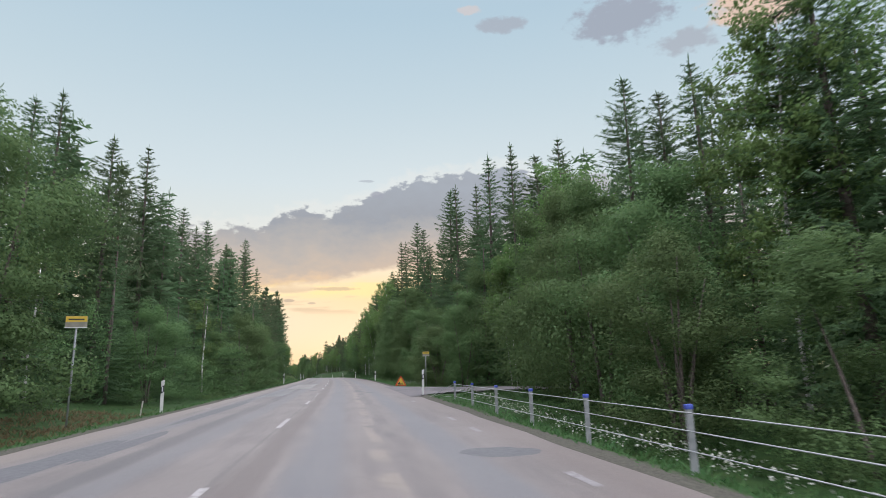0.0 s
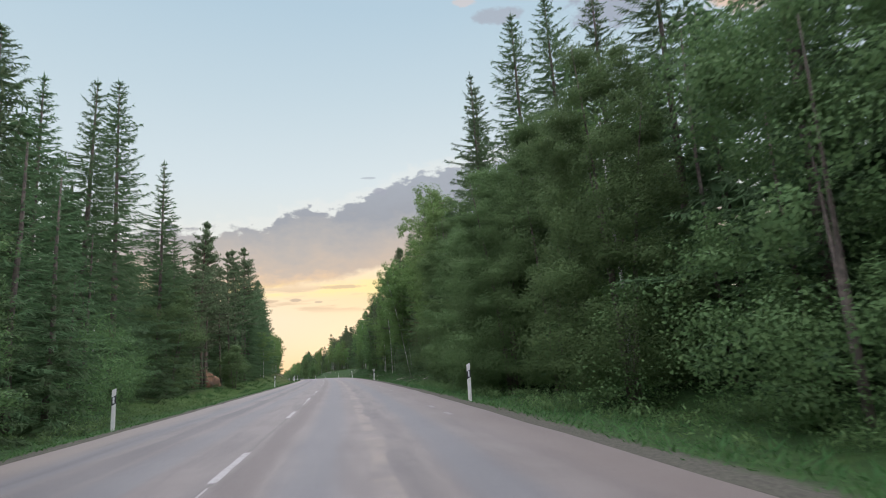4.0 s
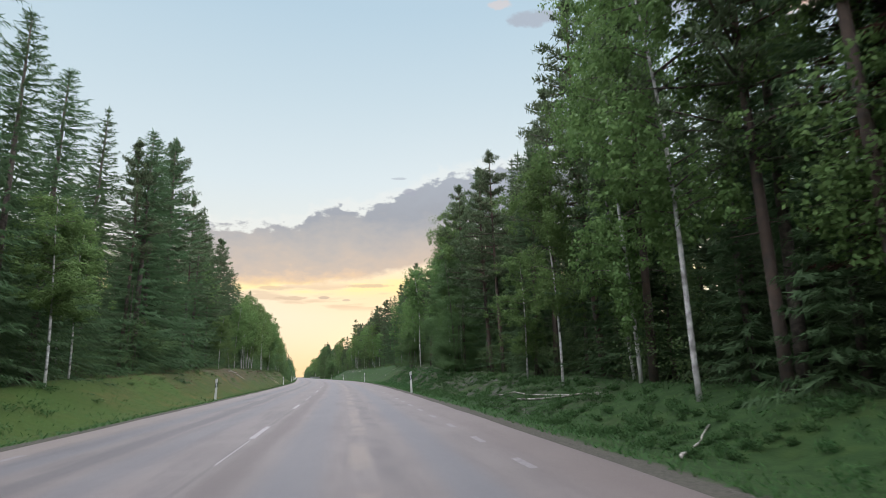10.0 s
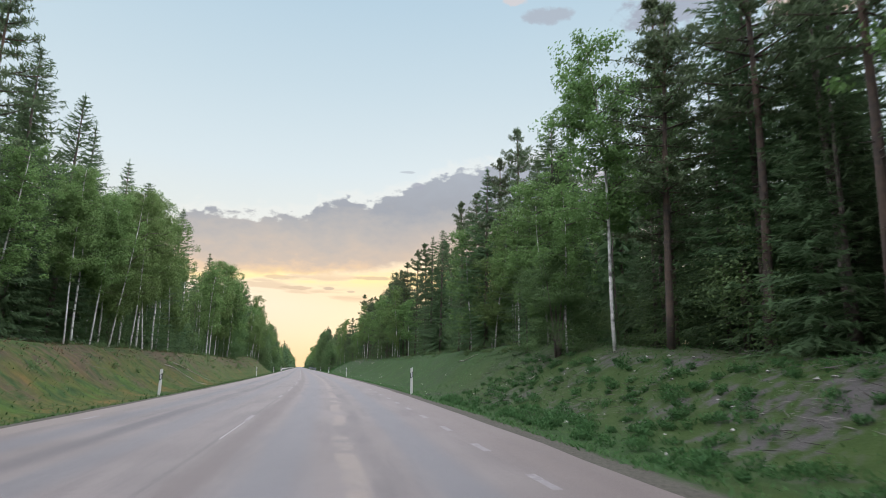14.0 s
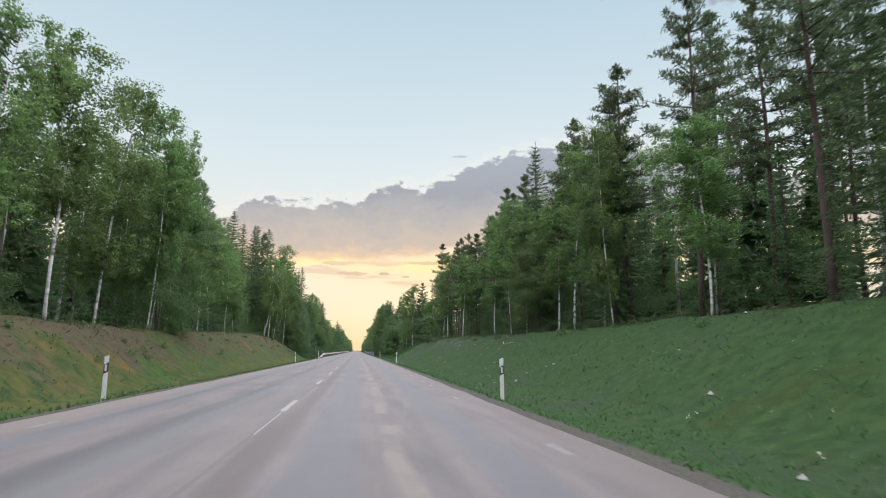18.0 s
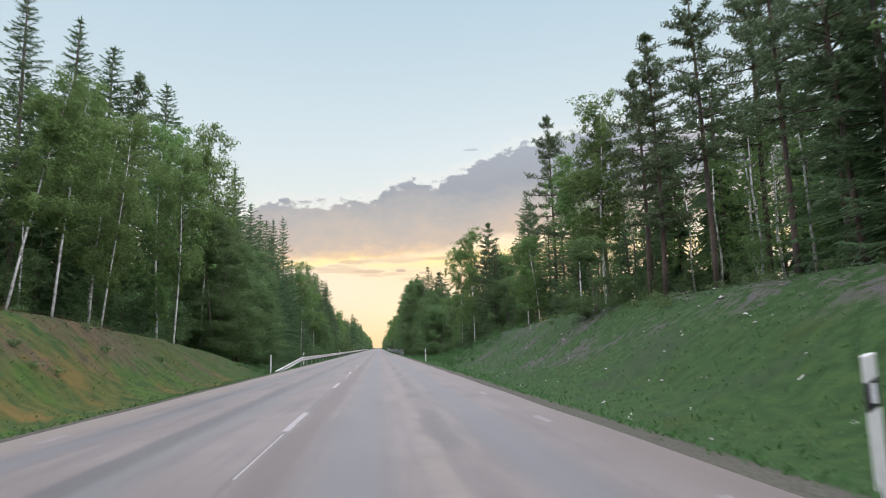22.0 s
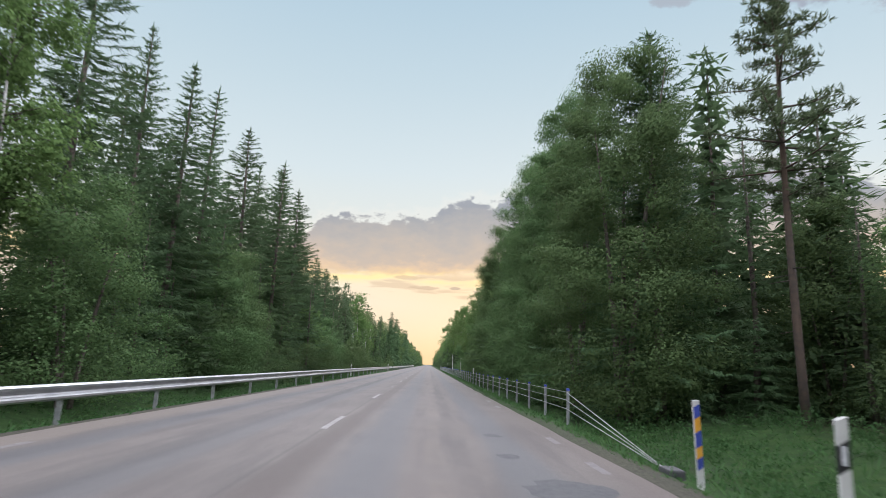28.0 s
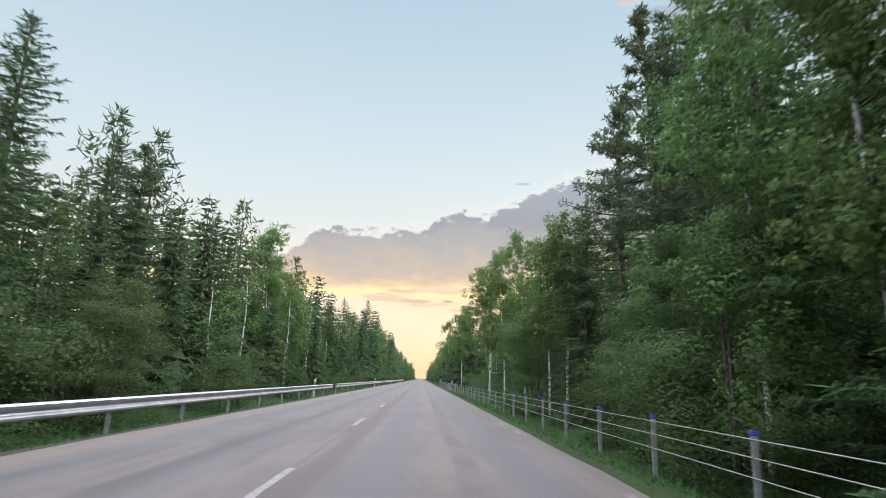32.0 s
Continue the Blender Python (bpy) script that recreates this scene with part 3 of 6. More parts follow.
M_DRYGRASS = leaf_material("dry_grass", (0.080, 0.064, 0.034), (0.118, 0.090, 0.050), 0.5)
M_FLOWER = leaf_material("white_umbels", (0.274, 0.288, 0.245), (0.374, 0.382, 0.338), 0.3)
M_BARK = noisy("grey_bark", (0.05, 0.04, 0.035), (0.11, 0.09, 0.075), 9, 0.95, bump=0.8)
M_PINEBARK = noisy("pine_bark", (0.040, 0.033, 0.028), (0.068, 0.048, 0.036), 5, 0.95, bump=0.8, c3=(0.092, 0.055, 0.036), scale3=0.25)
M_BIRCHBARK = noisy("birch_bark", (0.40, 0.39, 0.37), (0.50, 0.49, 0.47), 6, 0.8, c3=(0.05, 0.045, 0.04), scale3=2.3)
M_EARTH = noisy("bare_earth", (0.095, 0.050, 0.026), (0.165, 0.092, 0.048), 3, 0.95, bump=1.0, c3=(0.055, 0.036, 0.022), scale3=1.2)
M_TWIG = noisy("dry_twigs", (0.062, 0.058, 0.052), (0.118, 0.110, 0.098), 2, 0.95)
M_LOG = noisy("fallen_log", (0.25, 0.235, 0.20), (0.36, 0.34, 0.30), 8, 0.9, bump=0.3, c3=(0.086, 0.072, 0.058), scale3=3)


def tube(path, radii, sides=6):
    """A tapering tube along a line of places: verts and faces."""
    path, radii = np.asarray(path, float), np.asarray(radii, float)
    d = np.gradient(path, axis=0)
    d /= np.linalg.norm(d, axis=1)[:, None] + 1e-9
    ref = np.where(np.abs(d[:, 2:3]) > 0.9, np.array([[1.0, 0, 0]]), np.array([[0, 0, 1.0]]))
    a = np.cross(d, ref)
    a /= np.linalg.norm(a, axis=1)[:, None] + 1e-9
    b = np.cross(d, a)
    ang = np.linspace(0, 2 * np.pi, sides, endpoint=False)
    ring = a[:, None] * np.cos(ang)[None, :, None] + b[:, None] * np.sin(ang)[None, :, None]
    v = (path[:, None] + ring * radii[:, None, None]).reshape(-1, 3)
    n = len(path)
    f = [(i * sides + j, i * sides + (j + 1) % sides, (i + 1) * sides + (j + 1) % sides, (i + 1) * sides + j)
         for i in range(n - 1) for j in range(sides)]
    f += [tuple(range(sides))[::-1], tuple((n - 1) * sides + j for j in range(sides))]
    return v, f


def joined(pieces):
    verts, faces, k = [], [], 0
    for v, f in pieces:
        verts.append(v)
        faces += [tuple(i + k for i in q) for q in f]
        k += len(v)
    return np.concatenate(verts), faces


def blades(rng, centre, along, length, width, fold=0.22, facing=None, loose=0.55):
    """Pointed blades: one folded rhombus for each row, lying like shingles on the side of the crown that they face. Verts (4n, 3)."""
    n = len(centre)
    along = along / (np.linalg.norm(along, axis=1)[:, None] + 1e-9)
    r = rng.normal(size=(n, 3))
    if facing is not None:
        r = facing / (np.linalg.norm(facing, axis=1)[:, None] + 1e-9) + loose * r
    side = np.cross(along, r)
    side /= np.linalg.norm(side, axis=1)[:, None] + 1e-9
    up = np.cross(side, along)
    L, W = length[:, None], width[:, None]
    p0 = centre
    p1 = centre + along * L * 0.45 + side * W * 0.5 + up * W * fold
    p2 = centre + along * L
    p3 = centre + along * L * 0.45 - side * W * 0.5 + up * W * fold
    return np.stack([p0, p1, p2, p3], 1).reshape(-1, 3)


def blade_mesh(name, verts, material, soft=None, rounded=0.66):
    """A mesh of blades. soft: for each blade the way its clump or bough faces, which the shading follows."""
    me = bpy.data.meshes.new(name)
    n = len(verts) // 4
    if soft is not None:
        v = np.array(verts, dtype=float).reshape(n, 4, 3)
        turned = (np.cross(v[:, 1] - v[:, 0], v[:, 3] - v[:, 0]) * soft).sum(1) < 0
        v[turned] = v[turned][:, [0, 3, 2, 1]]
        verts = v.reshape(-1, 3)
    me.vertices.add(4 * n)
    me.loops.add(4 * n)
    me.polygons.add(n)
    me.vertices.foreach_set("co", np.ascontiguousarray(verts, dtype=np.float32).ravel())
    me.loops.foreach_set("vertex_index", np.arange(4 * n, dtype=np.int32))
    me.polygons.foreach_set("loop_start", np.arange(0, 4 * n, 4, dtype=np.int32))
    me.polygons.foreach_set("loop_total", np.full(n, 4, dtype=np.int32))
    me.materials.append(material)
    me.update(calc_edges=True)
    if soft is not None:
        v = np.asarray(verts).reshape(n, 4, 3)
        own = np.cross(v[:, 2] - v[:, 0], v[:, 1] - v[:, 3])
        own /= np.linalg.norm(own, axis=1)[:, None] + 1e-9
        soft = soft / (np.linalg.norm(soft, axis=1)[:, None] + 1e-9)
        own *= np.where((own * soft).sum(1) < 0, -1.0, 1.0)[:, None]
        nor = soft * rounded + own * (1 - rounded)
        nor /= np.linalg.norm(nor, axis=1)[:, None] + 1e-9
        me.polygons.foreach_set("use_smooth", [True] * n)
        me.normals_split_custom_set_from_vertices(np.repeat(nor, 4, 0).tolist())
    return me


# Each maker returns, for a tree of the given height, the crown (blade verts and facing) and the trunk with its limbs (verts, faces).
def make_spruce(seed, height=18.0, spread=2.6, detail=1.0, base=0.06, gaps=0.0):
    rng = np.random.default_rng(seed)
    cs, al, ln, wd, nr = [], [], [], [], []
    z = height * base
    while z < height * 0.975:
        f = z / height
        r = spread * (1 - f) ** 0.74 * (1.0 + 0.16 * math.sin(7.0 * f + seed)) * rng.uniform(0.82, 1.12) + 0.05
        fine = detail > 0.35
        nb = max(4, int(round(rng.uniform(6.5, 9.5) * (0.65 + 0.35 * detail))))
        az0 = rng.uniform(0, 6.28)
        for k in range(nb):
            if rng.random() < gaps:
                continue
            a = az0 + 6.28 * k / nb + rng.normal(0, 0.2)
            rr = r * rng.uniform(0.52, 1.22)
            tilt = 0.75 * f - 0.42 + rng.normal(0, 0.08)
            n = max(3, int(((12 + rr * 40.0) if detail > 0.5 else (8 + rr * 25.0)) * detail if fine else (4 + rr * 11.0) * detail))
            t = np.sort(rng.uniform(0.08, 1.0, n)) ** 0.8
            px = t * rr
            pz = z + px * tilt - 0.12 * px * px / (rr + 0.4) + 0.20 * rr * t ** 3
            out = np.array([math.cos(a), math.sin(a), 0.0])
            tan = np.array([-math.sin(a), math.cos(a), 0.0])
            c = out * px[:, None]
            c[:, 2] += pz
            s = rng.choice([-1, 1], n) * rng.uniform(0.10, 0.9, n)
            d = out * rng.uniform(0.4, 1.0, n)[:, None] + tan * s[:, None]
            d[:, 2] += rng.uniform(-1.5, 0.05, n) + 0.5 * f
            c = c - d * 0.08
            # the bough itself: needles close along its axis
            for swing in ((-0.1, 0.1) if fine else (0.0,)):
                cs.append(np.array([[0, 0, z + swing * 0.5]])), al.append((out + tan * swing)[None] + np.array([[0, 0, tilt - 0.1]])), ln.append(np.array([rr * rng.uniform(0.55, 0.8)]))
                wd.append(np.array([min(0.07, max(0.04, rr * 0.04)) if fine else max(0.14, rr * (0.32 if detail > 0.4 else 0.5))])), nr.append(out[None] * 1.0 + np.array([[0, 0, 0.35]]))
            cs.append(c), al.append(d)
            long, wide = ((0.14, 0.40), (0.028, 0.052)) if fine else ((0.30, 0.64), (0.07, 0.12))
            ln.append(rng.uniform(*long, n) * (0.34 + 0.66 * min(1, rr / 1.2)) / detail ** 0.32)
            wd.append(rng.uniform(*wide, n) * (0.55 + 0.45 * min(1, rr)) / detail ** 0.32)
            nr.append(np.repeat([out * 0.95 + np.array([0, 0, 0.42])], n, 0) + tan * s[:, None] * 0.4 + (t[:, None] - 0.5) * np.array([0, 0, 0.35]))
        z += rng.uniform(0.22, 0.40) / (0.5 + 0.5 * detail)
    top = np.array([[0, 0, height * q] for q in (0.93, 0.945, 0.96, 0.97, 0.95)])
    td = np.stack([rng.normal(0, 0.12, 5), rng.normal(0, 0.12, 5), np.ones(5)], 1)
    cs.append(top), al.append(td), ln.append(np.full(5, height * 0.035)), wd.append(np.full(5, 0.07)), nr.append(np.array([[1, 0, 0.4], [0, 1, 0.4], [-1, 0, 0.4], [0, -1, 0.4], [1, 1, 0.4]]))
    crown = blades(rng, np.concatenate(cs), np.concatenate(al), np.concatenate(ln), np.concatenate(wd), facing=np.concatenate(nr))
    zz = np.linspace(-0.3, height * 0.97, 7)
    trunk = tube(np.stack([0 * zz, 0 * zz, zz], 1), 0.010 * height * (1 - zz / height) ** 0.8 + 0.012, 7)
    return (crown, np.concatenate(nr)), [trunk]


def clump_blades(rng, centres, sizes, count, length, width, droop=0.0, flat=0.6):
    """Blades gathered in clumps, each facing away from the middle of its clump and of the crown."""
    k = len(centres)
    c = np.repeat(centres, count, 0)
    s = np.repeat(sizes, count)[:, None]
    d = rng.normal(size=(k * count, 3))
    d /= np.linalg.norm(d, axis=1)[:, None]
    rad = rng.uniform(0.12, 1.0, (k * count, 1)) ** 0.6
    off = d * rad * s * np.repeat(rng.uniform(0.55, 1.45, (k, 3)), count, 0)
    off[:, 2] *= flat
    al = rng.normal(0, 1.0, d.shape)
    al = al - d * (al * d).sum(1)[:, None] * 0.75
    al[:, 2] -= droop
    n = len(c)
    radial = np.stack([c[:, 0], c[:, 1], 0 * c[:, 0]], 1)
    radial /= np.linalg.norm(radial, axis=1)[:, None] + 0.3
    facing = d * 0.95 + radial * 0.6 + np.array([0, 0, 0.28])
    leaves = blades(rng, c + off, al, length * rng.uniform(0.7, 1.3, n), width * rng.uniform(0.7, 1.3, n), facing=facing)
    return leaves, facing


def make_pine(seed, height=18.0, detail=1.0, bare=0.48, spread=2.2):
    rng = np.random.default_rng(seed)
    lean = rng.normal(0, 0.010, 2)
    bend = rng.normal(0, 0.25, 2)

    def core(z):
        f = z / height
        return np.array([lean[0] * z + bend[0] * math.sin(3 * f), lean[1] * z + bend[1] * math.sin(2.5 * f), z])

    pieces, cen, siz = [], [], []
    zz = np.linspace(-0.3, height * 0.98, 9)
    pieces.append(tube([core(z) for z in zz], 0.0080 * height * (1 - zz / height) ** 0.7 + 0.015, 8))
    # branches in uneven whorls, shorter and finer towards the leader
    tiers = int((0.97 - bare) * height / 0.72)
    for k in range(tiers):
        level = bare + (0.97 - bare) * (k + rng.uniform(-0.25, 0.25)) / (tiers - 1)
        turn, many = rng.uniform(0, 6.28), int(rng.integers(3, 6) if detail > 0.4 else 3)
        for n in range(many):
            f = min(level + rng.normal(0, 0.006), 0.975)
            a = turn + 6.28 * n / many + rng.normal(0, 0.35)
            g = max((f - bare) / (0.98 - bare), 0)
            r = spread * min(1.0, 0.60 + 2.0 * g) * (1.0 - g) ** 0.72 * rng.uniform(0.5, 1.2) + 0.16
            rise = rng.uniform(-0.08, 0.20) + 0.45 * g
            p = core(f * height)
            pts = [p + np.array([math.cos(a) * r * t, math.sin(a) * r * t, r * rise * t * (0.4 + 0.6 * t)]) for t in (0, 0.5, 1)]
            pieces.append(tube(pts, np.array([0.05, 0.032, 0.012]) * (0.4 + 0.6 * min(1, r / 1.5)), 4))
            for t in np.linspace(0.30, 1.05, 6 if r > 0.9 else 3):
                q = pts[0] + (pts[2] - pts[0]) * t + rng.normal(0, 0.06 * r, 3) * np.array([1, 1, 0.5])
                cen.append(q)
                siz.append(rng.uniform(0.20, 0.42) * (0.32 + 0.68 * min(1.0, r / 1.7)))
    for k in range(4):
        cen.append(core(height * (0.955 + 0.013 * k)))
        siz.append(0.13 - 0.02 * k)
    for k in range(int(6 * detail)):
        f = rng.uniform(0.18, bare)
        p, a, r = core(f * height), rng.uniform(0, 6.28), rng.uniform(0.3, 1.1)
        pieces.append(tube([p, p + np.array([math.cos(a) * r, math.sin(a) * r, -0.15 * r])], np.array([0.022, 0.006]), 4))
    crown = clump_blades(rng, np.array(cen), np.array(siz), int(26 * detail), 0.30 / detail ** 0.45, 0.062 / detail ** 0.45, -0.25, 0.42)
    return crown, pieces


def make_birch(seed, height=16.0, detail=1.0, bare=0.28, spread=2.8, leaf=0.100):
    rng = np.random.default_rng(seed)
    lean, ph = rng.normal(0, 0.045, 2), rng.uniform(0, 6, 2)

    def core(z):
        f = max(z, 0) / height
        return np.array([lean[0] * z + 0.35 * (math.sin(4 * f + ph[0]) - math.sin(ph[0])) * f,
                         lean[1] * z + 0.35 * (math.sin(4 * f + ph[1]) - math.sin(ph[1])) * f, z])

    pieces, cen, siz = [], [], []
    zz = np.linspace(-0.3, height * 0.97, 11)
    pieces.append(tube([core(z) for z in zz], 0.0048 * height * (1 - np.clip(zz, 0, None) / height) ** 0.75 + 0.01, 8))
    for k in range(int(52 * (0.5 + 0.5 * detail))):
        f = bare + (0.97 - bare) * rng.uniform(0, 1)
        a = rng.uniform(0, 6.28)
        shape = math.sin(math.pi * min(1, (f - bare * 0.6) / (1.06 - bare * 0.6))) ** 0.7
        r = spread * shape * rng.uniform(0.5, 1.15) + 0.2
        p = core(f * height)
        rise = rng.uniform(0.4, 1.1)
        pts = [p + np.array([math.cos(a) * r * t, math.sin(a) * r * t, r * rise * (t - 0.75 * t * t)]) for t in (0, 0.35, 0.7, 1)]
        pieces.append(tube(pts, np.array([0.035, 0.022, 0.012, 0.004]), 4))
        for t in np.linspace(0.25, 1.05, 5):
            q = pts[0] + (pts[3] - pts[0]) * t + np.array([0, 0, r * rise * 0.75 * (t - t * t)]) + rng.normal(0, 0.22, 3)
            cen.append(q)
            siz.append(rng.uniform(0.3, 0.65))
            if rng.random() < 0.6:
                cen.append(q - np.array([0, 0, rng.uniform(0.4, 0.9)]))
                siz.append(rng.uniform(0.2, 0.4))
    crown = clump_blades(rng, np.array(cen), np.array(siz), int(44 * detail), leaf * 1.5 / detail ** 0.36, leaf / detail ** 0.36, 0.6, 1.0)
    return crown, pieces


def make_broadleaf(seed, height=9.0, detail=1.0, spread=2.4, leaf=0.097):
    """A leafy edge tree or large bush, leaves almost down to the ground."""
    rng = np.random.default_rng(seed)
    pieces, cen, siz = [], [], []
    stems = rng.integers(2, 5)
    for k in range(stems):
        a = 6.28 * k / stems + rng.uniform(0, 1)
        top = np.array([math.cos(a) * spread * 0.45, math.sin(a) * spread * 0.45, height * rng.uniform(0.75, 0.95)])
        zz = np.linspace(0, 1, 6)
        pieces.append(tube([np.array([math.cos(a) * 0.15, math.sin(a) * 0.15, -0.3]) + top * np.array([t ** 1.4, t ** 1.4, t]) for t in zz],
                           0.009 * height * (1 - zz) + 0.012, 6))
    for k in range(int((24 + 4.6 * height + (150 if height > 12 else 0)) * (0.4 + 0.6 * detail))):
        f = rng.uniform(0.04, 0.93)
        shape = (math.sin(math.pi * (f * 0.86 + 0.12)) ** 0.6) * (1 + 0.2 * math.sin(9 * f + seed))
        a = rng.uniform(0, 6.28)
        r = spread * shape * rng.uniform(0.45, 1.0) * (1.0 - 1.5 * max(0.0, f - 0.66))
        cen.append(np.array([math.cos(a) * r, math.sin(a) * r, f * height + rng.normal(0, 0.15)]))
        siz.append(rng.uniform(0.6, 1.5) * (0.8 if height < 5 else 1.0) * (1.0 - 0.35 * f * f))
    crown = clump_blades(rng, np.array(cen), np.array(siz), int((720 if detail > 0.6 else 130) * detail), leaf * 1.4 / detail ** 0.42, leaf / detail ** 0.42, 0.3, 0.7)
    return crown, pieces


TREES = {}
KINDS = {   # maker, prototype height, crown material, bark, category, label
    "spruce": (make_spruce, 18.0, M_SPRUCE, M_BARK, "spruce tree", "tall dark green spruce with drooping boughs at the forest edge"),
    "pine": (make_pine, 18.0, M_PINE, M_PINEBARK, "pine tree", "tall pine with a bare reddish trunk and tufted crown"),
    "birch": (make_birch, 16.0, M_BIRCH, M_BIRCHBARK, "birch tree", "slender birch with white bark and light green leaves"),
    "broadleaf": (make_broadleaf, 8.0, M_BROAD, M_BARK, "broadleaf tree", "leafy green broadleaf tree growing at the verge"),
    "tall_broadleaf": (make_broadleaf, 16.0, M_BROAD, M_BARK, "broadleaf tree", "tall dense broadleaf tree with dark green leaves at the roadside"),
    "dead_spruce": (make_spruce, 16.0, M_DEAD, M_BARK, "spruce tree", "dead spruce with reddish brown dry needles"),
    "old_spruce": (make_spruce, 18.0, M_SPRUCE, M_BARK, "spruce tree", "old dark spruce with a bare lower trunk in the dense stand"),
    "young_spruce": (make_spruce, 5.0, M_SPRUCE, M_BARK, "spruce tree", "young green spruce growing on the verge"),
}
PROTO_ARGS = {
    "spruce": [dict(spread=3.5, detail=0.85), dict(spread=3.2, gaps=0.06, detail=0.85), dict(spread=3.8, base=0.03, detail=0.85), dict(spread=3.0, gaps=0.1, detail=0.85)],
    "pine": [dict(bare=0.42, spread=2.7), dict(bare=0.30, spread=3.2), dict(bare=0.46, spread=2.8), dict(bare=0.26, spread=2.8)],
    "birch": [dict(bare=0.3), dict(bare=0.2, spread=3.1), dict(bare=0.36, spread=2.5), dict(bare=0.15, spread=3.2)],
    "broadleaf": [dict(detail=0.8, leaf=0.056), dict(spread=2.9, detail=0.8, leaf=0.056), dict(spread=2.0, detail=0.8, leaf=0.056)],
    "tall_broadleaf": [dict(spread=3.4, detail=0.8, leaf=0.056), dict(spread=2.9, detail=0.8, leaf=0.056)],
    "dead_spruce": [dict(spread=3.0, gaps=0.14, base=0.2)],
    "old_spruce": [dict(spread=3.1, base=0.24, gaps=0.12, detail=0.85), dict(spread=2.8, base=0.3, gaps=0.16, detail=0.85)],
    "young_spruce": [dict(spread=1.5, base=0.02, detail=0.8), dict(spread=1.8, base=0.02, detail=0.8)],
}
_count = {}


def plant(kind, s, u, h, width=1.0, lean=0.0):
    """A tree of that kind and height, standing on the ground s metres along the road and u metres beside it."""
    maker, h0, leaf, bark, category, label = KINDS[kind]
    variants = len(PROTO_ARGS[kind])
    k = _count[kind] = _count.get(kind, -1) + 1
    rng = random.Random(int(s * 10) * 31 + int(u * 10))
    p = on_road(s, u, float(ground_z(s, u)) - 0.05)
    sc = h / h0
    wide = (sc ** 0.6) * rng.uniform(0.9, 1.12) * width
    m = Matrix.LocRotScale(Vector(p), Euler((rng.gauss(0, 0.012), rng.gauss(0, 0.012), rng.uniform(0, 6.28))), Vector((wide, wide, sc)))
    if lean:
        m = Matrix.Translation(Vector(p)) @ Matrix.Rotation(heading(s), 4, 'Z') @ Matrix.Rotation(radians(-lean), 4, 'Y') @ Matrix.Diagonal((wide, wide, sc, 1))
    v = (k * 7 + k // 3) % variants
    if (kind, v) in TREES:
        first = TREES[kind, v]
        return copy_thing(first, m @ Matrix.Diagonal((*(1 / q for q in first.scale), 1)))
    crown, trunk = maker(11 + 17 * v + len(kind), h0, **PROTO_ARGS[kind][v])
    root = tagged(new(kind), label, category, kind.replace("_", " ") + "s along the road")
    whole = 1 if kind in ("pine", "birch") else len(trunk)
    if kind in ("broadleaf", "tall_broadleaf"):
        whole = len(trunk)
        for piece in trunk:
            new("trunk", mesh_of("trunk", *piece, bark, True)).parent = root
    else:
        new("trunk", mesh_of("trunk", *joined(trunk[:whole]), bark, True)).parent = root
    b = new("crown", blade_mesh("crown", crown[0], leaf, crown[1]))
    b.parent = root
    if len(trunk) > whole:
        c = tagged(new("limb", mesh_of("limb", *joined(trunk[whole:]), M_BARK if kind == "birch" else bark, True)), kind="stuff")
        c.parent = root
    TREES[kind, v] = root
    root.matrix_basis = m
    return root


def spruce(s, u, h): plant("spruce", s, u, h, 1.12)
def pine(s, u, h): plant("pine", s, u, h)
def birch(s, u, h): plant("birch", s, u, h)
def broadleaf(s, u, h): plant("broadleaf" if h < 11 else "tall_broadleaf", s, u, h)
def dead_spruce(s, u, h): plant("dead_spruce", s, u, h)
def leaning_birch(s, u, h, lean): plant("birch", s, u, h, 0.75, lean)
def old_spruce(s, u, h): plant("old_spruce", s, u, h, 1.05)
def young_spruce(s, u, h): plant("young_spruce", s, u, h)


# ------------------------------------------------------------------ ground
def build_ground():
    s = np.concatenate([np.arange(-80, 620, 1.5), np.arange(620, 1500, 20), np.array([1500, 2000, 3000, 3900])])
    near_r = ROAD_R + np.array([-0.6, -0.05, 0.25, 0.6, 1, 1.5, 2, 2.6, 3.2, 4, 5, 6, 7, 8, 9, 10.5, 12, 14, 17, 21, 26, 34, 45, 60])
    near_l = ROAD_L - np.array([-0.6, -0.05, 0.25, 0.6, 1, 1.5, 2, 2.6, 3.2, 4, 5, 6, 7, 8, 9, 10.5, 12, 14, 17, 21, 26, 34, 45, 60])
    u = np.concatenate([[-2500, -800, -200], near_l[::-1], [0], near_r, [200, 800, 2500]])
    S, U = np.meshgrid(s, u, indexing='ij')
    uc = np.clip(U, -64, 65) + np.where(U > 2, road_r(S) - ROAD_R, 0)
    z = ground_z(S, uc)
    z = np.where((U > ROAD_L - 0.02) & (U < ROAD_R + 0.02), -0.10, z)
    P = on_road(S, uc, z)
    P[..., 0] += U - np.clip(U, -64, 65)
    far = np.clip((np.abs(U) - 60) / 800, 0, 1)
    P[..., 2] = np.where(np.abs(U) > 44, np.minimum(P[..., 2], 0.6), P[..., 2])
    P[..., 2] = P[..., 2] * (1 - far) + far * np.minimum(P[..., 2], -6)
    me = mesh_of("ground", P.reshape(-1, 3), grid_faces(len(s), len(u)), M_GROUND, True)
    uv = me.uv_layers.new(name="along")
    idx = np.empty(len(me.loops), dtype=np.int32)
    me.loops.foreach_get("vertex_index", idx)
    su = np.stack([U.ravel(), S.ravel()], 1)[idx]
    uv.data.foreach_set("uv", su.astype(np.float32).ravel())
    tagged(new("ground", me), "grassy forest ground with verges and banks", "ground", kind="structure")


build_ground()


